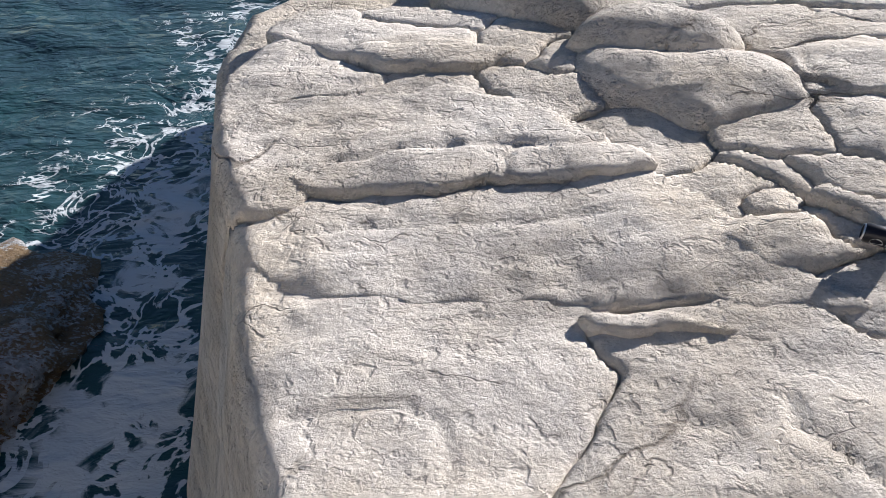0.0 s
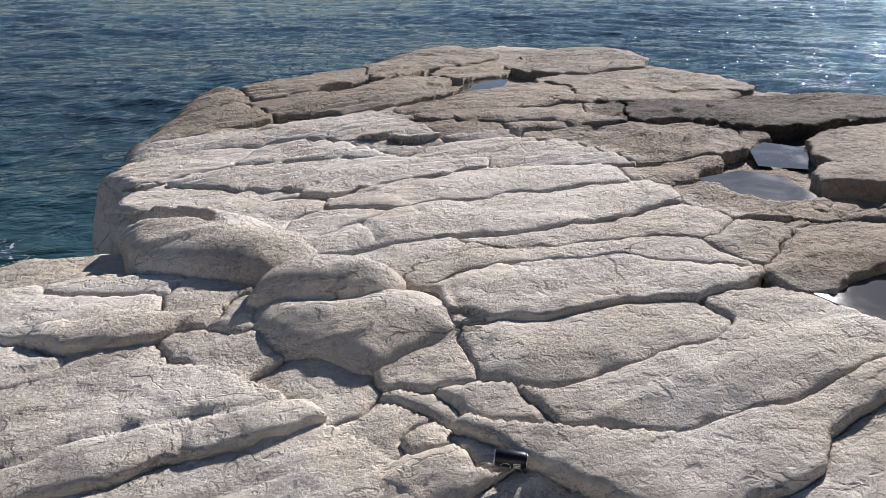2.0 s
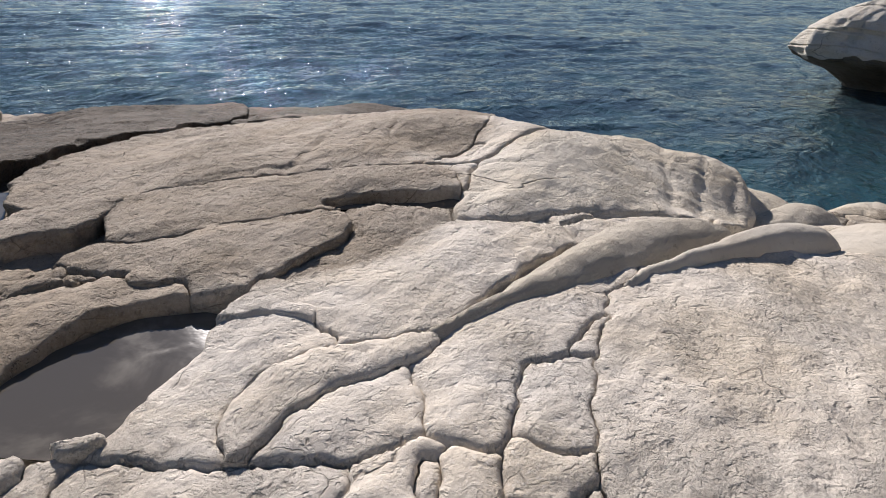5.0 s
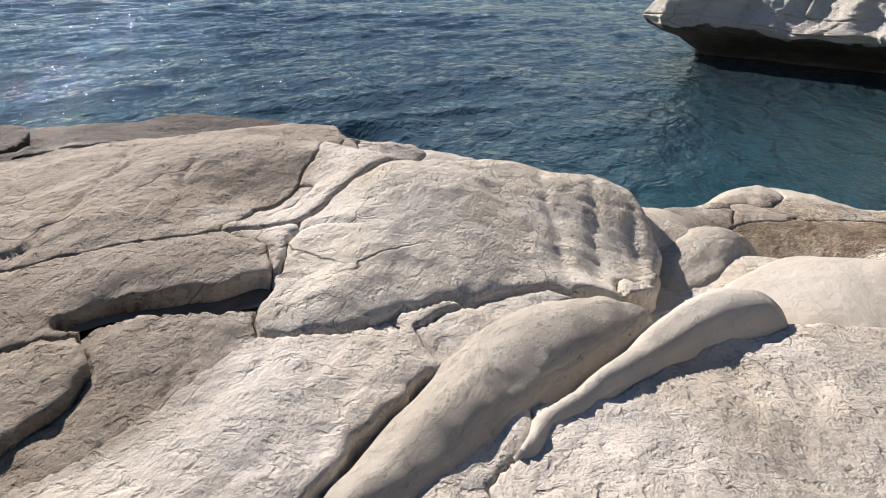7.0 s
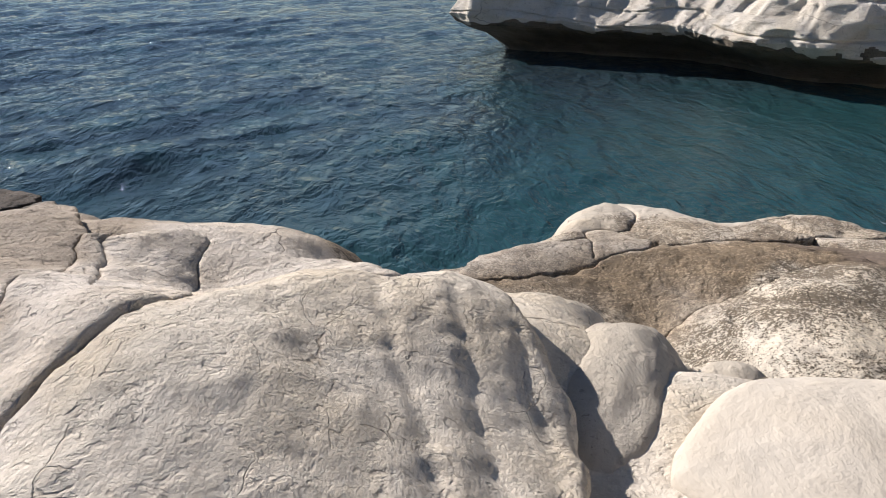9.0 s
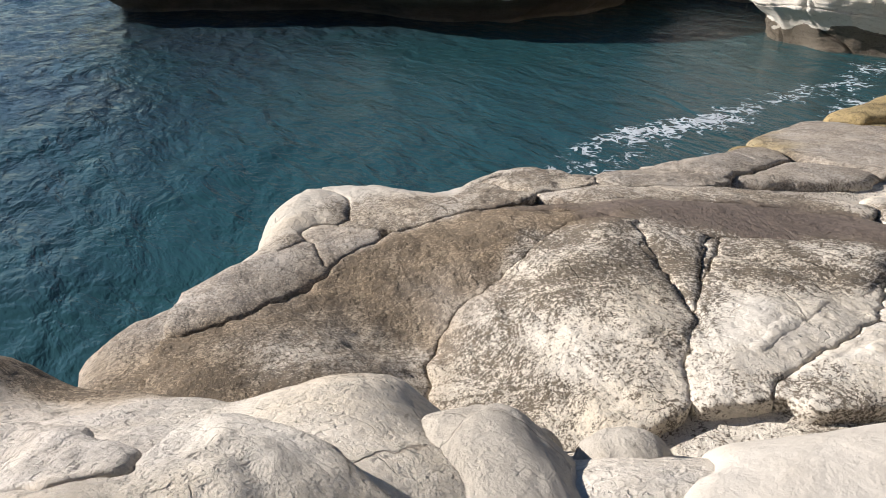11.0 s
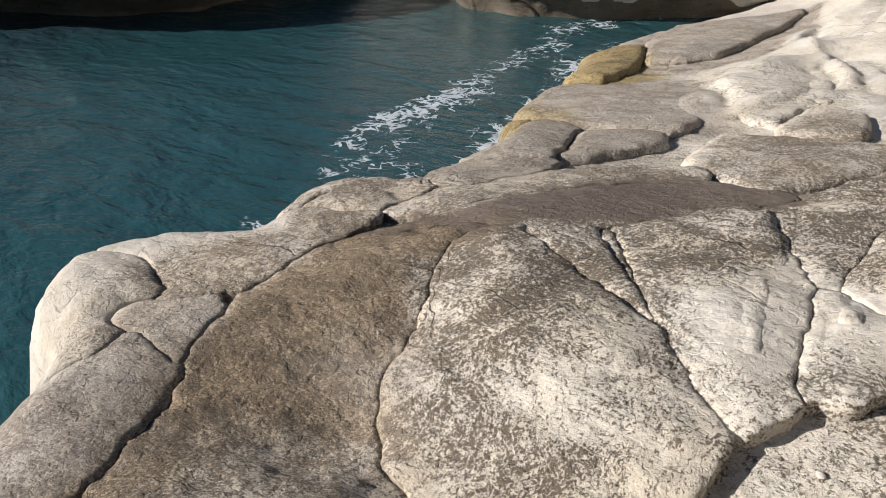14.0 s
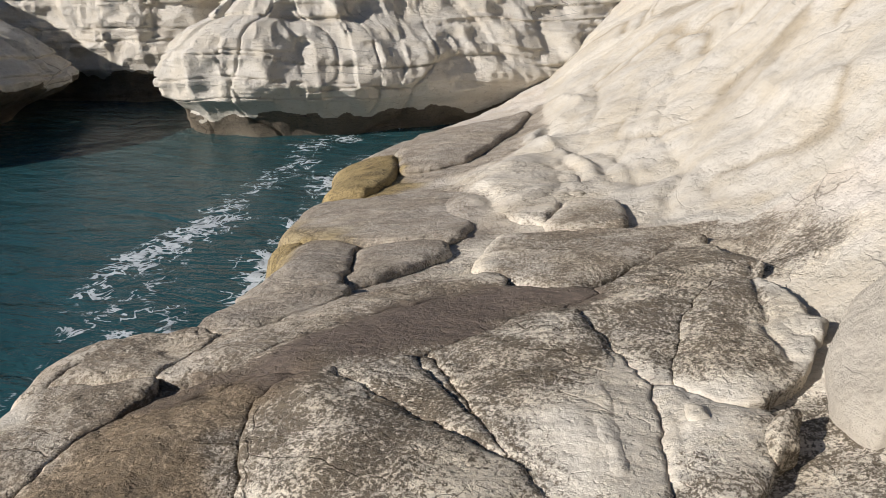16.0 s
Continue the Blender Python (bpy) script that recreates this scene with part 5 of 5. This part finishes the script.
tagged(ring, kind="structure")


# ---- rock pools ----
def pool_material():
    m, tree, bsdf = nodes_of("still_pool_water")
    bsdf.inputs["Base Color"].default_value = (0.05, 0.05, 0.045, 1)
    bsdf.inputs["Roughness"].default_value = 0.03
    bsdf.inputs["IOR"].default_value = 1.33
    pos = add(tree, "ShaderNodeNewGeometry").outputs["Position"]
    film = grain(tree, pos, 3.0, 5, 0.6, 0.5)
    tree.links.new(mix(tree, ramp(tree, film, 0.4, 0.7), (0.10, 0.09, 0.078), (0.19, 0.172, 0.145)), bsdf.inputs["Base Color"])
    tree.links.new(math_node(tree, "ADD", 0.04, math_node(tree, "MULTIPLY", ramp(tree, film, 0.4, 0.7), 0.07)), bsdf.inputs["Roughness"])
    relief(tree, bsdf, [(grain(tree, pos, 9, 3, 0.5), 0.08, 0.01)])
    return m


pool_water = pool_material()
for kind, level, _, _, outline in SLABS:
    if kind == "pool":
        p = np.array(outline)
        mid = p.mean(0)
        p = mid + (p - mid) * 1.12
        verts = np.concatenate([np.c_[p, np.full(len(p), level)], [[*mid, level]]])
        faces = [(i, (i + 1) % len(p), len(p)) for i in range(len(p))]
        tagged(new("rock_pool", mesh_of("rock_pool", verts.tolist(), faces, pool_water)), "still shallow pool of seawater in a rock hollow", "rock pool", "rock pools")


# ---- cliffs across the inlet ----
def cliff(name, label, waterline, profile, seed, tide_shade, bulk=1.0):
    """A lofted rock face: the waterline is carried up through a profile of (outward, height)."""
    p = np.array(waterline, float)
    a, c = p[0] * 2 - p[1], p[-1] * 2 - p[-2]
    q = np.vstack([a, p, c])
    line = []
    for k in range(1, len(q) - 2):
        for t in np.linspace(0, 1, 44, endpoint=False):
            line.append(0.5 * (2 * q[k] + (q[k + 1] - q[k - 1]) * t + (2 * q[k - 1] - 5 * q[k] + 4 * q[k + 1] - q[k + 2]) * t * t + (3 * q[k] - q[k - 1] - 3 * q[k + 1] + q[k + 2]) * t ** 3))
    line = np.array(line)
    run = np.r_[0, np.cumsum(np.hypot(*np.diff(line, axis=0).T))]
    tang = np.gradient(line, axis=0)
    tang /= np.hypot(*tang.T)[:, None] + 1e-9
    out = np.c_[tang[:, 1], -tang[:, 0]]
    prof = np.array(profile, float)
    s = np.linspace(0, len(prof) - 1, 200)
    off, high = np.interp(s, np.arange(len(prof)), prof[:, 0]), np.interp(s, np.arange(len(prof)), prof[:, 1])
    R, H = np.meshgrid(run / bulk ** 0.7, high / bulk ** 0.7)
    O = np.repeat(off[:, None], len(run), 1)
    above = step(-1.6, -0.4, np.repeat(high[:, None], len(run), 1))
    def sharp(a, b, seed):
        return 1 - 2.2 * np.abs(wobble(a, b, seed))
    lump = 0.22 * wobble(R * 0.33 + seed, H * 0.5, 81) + 0.16 * sharp(R * 0.55, H * 0.7 + seed, 82) + 0.12 * sharp(R * 1.3, H * 1.5, 83) + 0.05 * sharp(R * 3.1, H * 2.6, 89) + 0.025 * wobble(R * 7, H * 7, 90)
    bu, bv = np.floor(R * 0.75 + 0.5 * wobble(R * 0.5, H * 0.9, 91)), np.floor(H * 1.15 + 0.35 * wobble(R * 0.35, H * 0.4, 92))
    lump = lump + 0.22 * (np.abs(np.sin(bu * 12.99 + bv * 78.23 + seed) * 43758.5) % 1.0 - 0.5) * above
    joint = np.abs(wobble(R * 0.8 + 0.5 * wobble(R, H, 84), H * 0.35, 85))
    bedding = np.abs(wobble(R * 0.12, H * 2.4 + 0.3 * wobble(R * 0.6, H, 86), 87))
    O = O + bulk * lump * (0.35 + 0.65 * above) - bulk * 0.08 * np.exp(-(joint / 0.035) ** 2) - bulk * 0.12 * np.exp(-(bedding / 0.06) ** 2) * above
    X, Y = line[:, 0] + O * out[:, 0], line[:, 1] + O * out[:, 1]
    Z = np.repeat(high[:, None], len(run), 1) + bulk * 0.12 * wobble(R * 0.5, H * 0.4 + 3, 88) * above
    ny, nx = X.shape
    i = np.arange(nx * ny).reshape(ny, nx)
    quads = np.stack([i[:-1, :-1], i[:-1, 1:], i[1:, 1:], i[1:, :-1]], -1).reshape(-1, 4)
    me = mesh_of(name, np.stack([X, Y, Z], -1).reshape(-1, 3), quads, ROCK["cliff"])
    # lower faces get the dark rock: tidal stain plus undercut shade as colour
    me.materials.append(ROCK["tide_shade"])
    me.polygons.foreach_set("material_index", (Z[:-1, :-1] + 0.18 * wobble(R[:-1, :-1] * 1.1, H[:-1, :-1] * 2, 93) + 0.1 * wobble(R[:-1, :-1] * 4, H[:-1, :-1] * 5, 94) < tide_shade).astype(np.int32).ravel())
    return tagged(new(name, me), label, "cliff", kind="")


cliff("sea_cliff", "low white chalk cliff undercut above dark water", [(44, -6), (36, -2.5), (31.5, -1.0), (29.3, -1.1), (28.2, -3.4), (26, -6.6), (23.6, -7.8), (22, -9.8), (22.1, -11.6), (22.3, -13.2), (23.4, -15.2), (27, -17), (33, -18)],
      [(-0.7, -3.0), (-0.7, -1.75), (-0.2, -1.4), (0.55, -1.1), (0.85, -0.9), (0.9, -0.7), (0.6, -0.4), (0.25, 0.0), (-0.3, 0.4), (-1.2, 0.8), (-3.0, 1.3), (-6.5, 1.8), (-11, 2.0)], 2.0, -0.8)
cliff("sea_cliff", "jointed white chalk cliff with a wet, shade-darkened foot", [(27, -26), (22.5, -20.5), (20.2, -17.0), (18.9, -15.0), (18.0, -14.0), (16.8, -13.8), (15.8, -14.1), (14.5, -14.9), (13.2, -16.0), (11.6, -17.4), (9.0, -19.5), (4, -23)],
      [(-0.2, -3.0), (-0.2, -1.7), (-0.05, -1.3), (0.2, -1.0), (0.3, -0.7), (0.05, -0.1), (-0.6, 0.45), (-1.0, 0.6), (-1.6, 1.2), (-2.8, 2.0), (-4.5, 2.8), (-7, 3.4)], 9.0, -1.4)

cliff("sea_cliff", "shaded chalk wall at the back of the inlet", [(31, -13.5), (27, -16.4), (24.5, -17.3), (22.0, -17.4), (19.5, -19.0), (16, -23)],
      [(-0.2, -3.0), (-0.2, -1.3), (0.1, -0.9), (0.2, -0.2), (0.1, 0.8), (-0.3, 2.0), (-1.5, 2.8), (-4, 3.2)], 17.0, -1.1)

# tall rounded boulder between the dome and the shelf
def lump(name, radii, seed, material, detail=5):
    bm = bmesh.new()
    bmesh.ops.create_icosphere(bm, subdivisions=detail, radius=1.0)
    for v in bm.verts:
        q = v.co + Vector((seed, 0, 0))
        k = 1 + 0.06 * noise.noise(q * 1.3) + 0.035 * noise.noise(q * 3.7) + 0.010 * noise.noise(q * 11.0)
        v.co = Vector((v.co.x * radii[0] * k, v.co.y * radii[1] * k, v.co.z * radii[2] * k))
    me = bpy.data.meshes.new(name)
    bm.to_mesh(me)
    bm.free()
    me.shade_smooth()
    me.materials.append(material)
    return new(name, me)


egg = tagged(lump("boulder", (0.80, 0.35, 0.36), 4.0, ROCK["boulder"], 6), "tall egg-shaped cream boulder jammed between rocks", "boulder", "boulders on the rock shelf")
egg.matrix_world = pose(6.72, -0.23, 0.02, 0, 4, -19)

ball = tagged(lump("boulder", (0.17, 0.14, 0.15), 7.0, ROCK["boulder"]), "small round cream boulder wedged beside larger ones", "boulder", "boulders on the rock shelf")
ball.matrix_world = pose(6.90, -0.76, 0.09, 10, 5, 40)
cliff("ledge_face", "pale limestone face dropping into the sea", [(0.4, 3.75), (0.0, 4.1), (-0.5, 4.08), (-0.9, 3.7), (-0.93, 3.1), (-0.8, 2.5), (-0.58, 1.8), (-0.42, 1.2), (-0.28, 0.6), (-0.28, -0.5), (-0.3, -3)],
      [(-0.03, -2.3), (-0.03, -1.7), (-0.09, -1.1), (-0.02, -0.6), (-0.06, -0.3), (-0.02, -0.1), (-0.07, 0.05), (-0.16, 0.08)], 3.0, -1.3, 0.3)

# loose stones in the gully and the channel
stone_base = lump("pebble", (0.05, 0.038, 0.026), 2.0, ROCK["chalk"], 3)
tagged(stone_base, "small pale rounded stone lying in a rock gully", "stone", "loose stones in the gullies")
spots = random.Random(11)
first = True
for cx, cy, spread, count in ((7.75, -1.75, 0.35, 14), (8.15, -2.35, 0.25, 9), (7.35, -2.2, 0.3, 9), (1.0, 1.72, 0.1, 5), (0.95, 2.2, 0.12, 5)):
    for _ in range(count):
        x, y = spots.gauss(cx, spread), spots.gauss(cy, spread)
        m = Matrix.Translation((x, y, float(bed_z(np.array([[x]]), np.array([[y]]))[0, 0]) + 0.012)) @ pose(0, 0, 0, spots.uniform(-20, 20), spots.uniform(-20, 20), spots.uniform(0, 360)) @ Matrix.Scale(spots.uniform(0.35, 1.1), 4)
        if first:
            stone_base.matrix_world, first = m, False
        else:
            copy_thing(stone_base, m)

# rock just awash beside the ledge
bm = bmesh.new()
bmesh.ops.create_icosphere(bm, subdivisions=5, radius=1.0)
for v in bm.verts:
    x, y, z = v.co
    k = 1 + 0.28 * noise.noise(v.co * 1.6) + 0.18 * noise.noise(v.co * 4.0) + 0.08 * noise.noise(v.co * 10.0) + 0.03 * noise.noise(v.co * 24.0)
    v.co = Vector((x * 0.95 * k, y * 1.15 * k, z * 0.30 * k))
me = bpy.data.meshes.new("rock_awash")
bm.to_mesh(me)
bm.free()
me.shade_smooth()
me.materials.append(ROCK["awash"])
awash = tagged(new("rock_awash", me), "brown weed-covered rock awash in foaming sea", "rock")
awash.location = (-3.1, 3.3, -1.88)


# ---- drink can ----
def part(name, bm, material, parent, label=""):
    me = bpy.data.meshes.new(name)
    bm.to_mesh(me)
    bm.free()
    me.shade_smooth()
    me.materials.append(material)
    ob = new(name, me)
    ob.parent = parent
    if label:
        tagged(ob, label)
    return ob


def turned(profile, segments=48):
    """A body of revolution about z from (radius, height)."""
    bm = bmesh.new()
    rings = [[bm.verts.new((r * math.cos(6.283185 * k / segments), r * math.sin(6.283185 * k / segments), z)) for k in range(segments)] for r, z in profile]
    for a, b in zip(rings[:-1], rings[1:]):
        for k in range(segments):
            bm.faces.new((a[k], a[(k + 1) % segments], b[(k + 1) % segments], b[k]))
    return bm


def wrap_patch(radius, a0, a1, z0, z1, n=12, oval=False):
    """A printed patch on the can's wall."""
    bm = bmesh.new()
    if oval:
        ring = [bm.verts.new((radius * math.cos(0.5 * (a0 + a1) + 0.5 * (a1 - a0) * math.cos(t)), radius * math.sin(0.5 * (a0 + a1) + 0.5 * (a1 - a0) * math.cos(t)), 0.5 * (z0 + z1) + 0.5 * (z1 - z0) * math.sin(t))) for t in np.linspace(0, 6.2832, 28, endpoint=False)]
        bm.faces.new(ring)
        return bm
    low = [bm.verts.new((radius * math.cos(a), radius * math.sin(a), z0)) for a in np.linspace(a0, a1, n)]
    top = [bm.verts.new((radius * math.cos(a), radius * math.sin(a), z1)) for a in np.linspace(a0, a1, n)]
    for k in range(n - 1):
        bm.faces.new((low[k], low[k + 1], top[k + 1], top[k]))
    return bm


def plain(name, colour, rough, metal=0.0):
    m, tree, bsdf = nodes_of(name)
    pos = add(tree, "ShaderNodeTexCoord").outputs["Object"]
    wear = grain(tree, pos, 60, 5, 0.6)
    tree.links.new(mix(tree, ramp(tree, wear, 0.5, 0.75), colour, tuple(min(1, v * 1.4 + 0.01) for v in colour)), bsdf.inputs["Base Color"])
    bsdf.inputs["Roughness"].default_value, bsdf.inputs["Metallic"].default_value = rough, metal
    return m


can_print, can_metal, can_pale = plain("black_can_print", (0.012, 0.012, 0.018), 0.32, 0.3), plain("bare_aluminium", (0.6, 0.6, 0.62), 0.3, 1.0), plain("pale_can_print", (0.55, 0.54, 0.5), 0.5)
can = tagged(new("drink_can"), "black aluminium drink can lying in a rock crevice", "drink can")
part("body", turned([(0.0, -0.058), (0.022, -0.059), (0.025, -0.062), (0.028, -0.058), (0.033, -0.050), (0.033, 0.046), (0.031, 0.053), (0.0275, 0.059)]), can_print, can)
part("lid", turned([(0.0275, 0.059), (0.0285, 0.0605), (0.0275, 0.062), (0.0262, 0.0605), (0.0255, 0.056), (0.0, 0.056)]), can_metal, can, "bare aluminium can lid")
part("rim", turned([(0.0285, -0.0575), (0.0262, -0.0625), (0.0235, -0.0615)]), can_metal, can, "bare aluminium can rim")
part("emblem", wrap_patch(0.0334, -0.5, 0.55, -0.036, 0.004, oval=True), can_pale, can, "pale oval printed emblem")
for k in range(4):
    part("print_line", wrap_patch(0.0334, -0.55 + 0.22 * k, -0.42 + 0.22 * k, 0.012, 0.038), can_pale, can, "pale printed line")
can.matrix_world = Matrix.Translation((1.105, 1.56, 0.405)) @ Vector((0.9, -0.42, -0.06)).to_track_quat("Z", "Y").to_matrix().to_4x4() @ pose(0, 0, 0, 0, 0, 200) @ Matrix.Scale(0.78, 4)
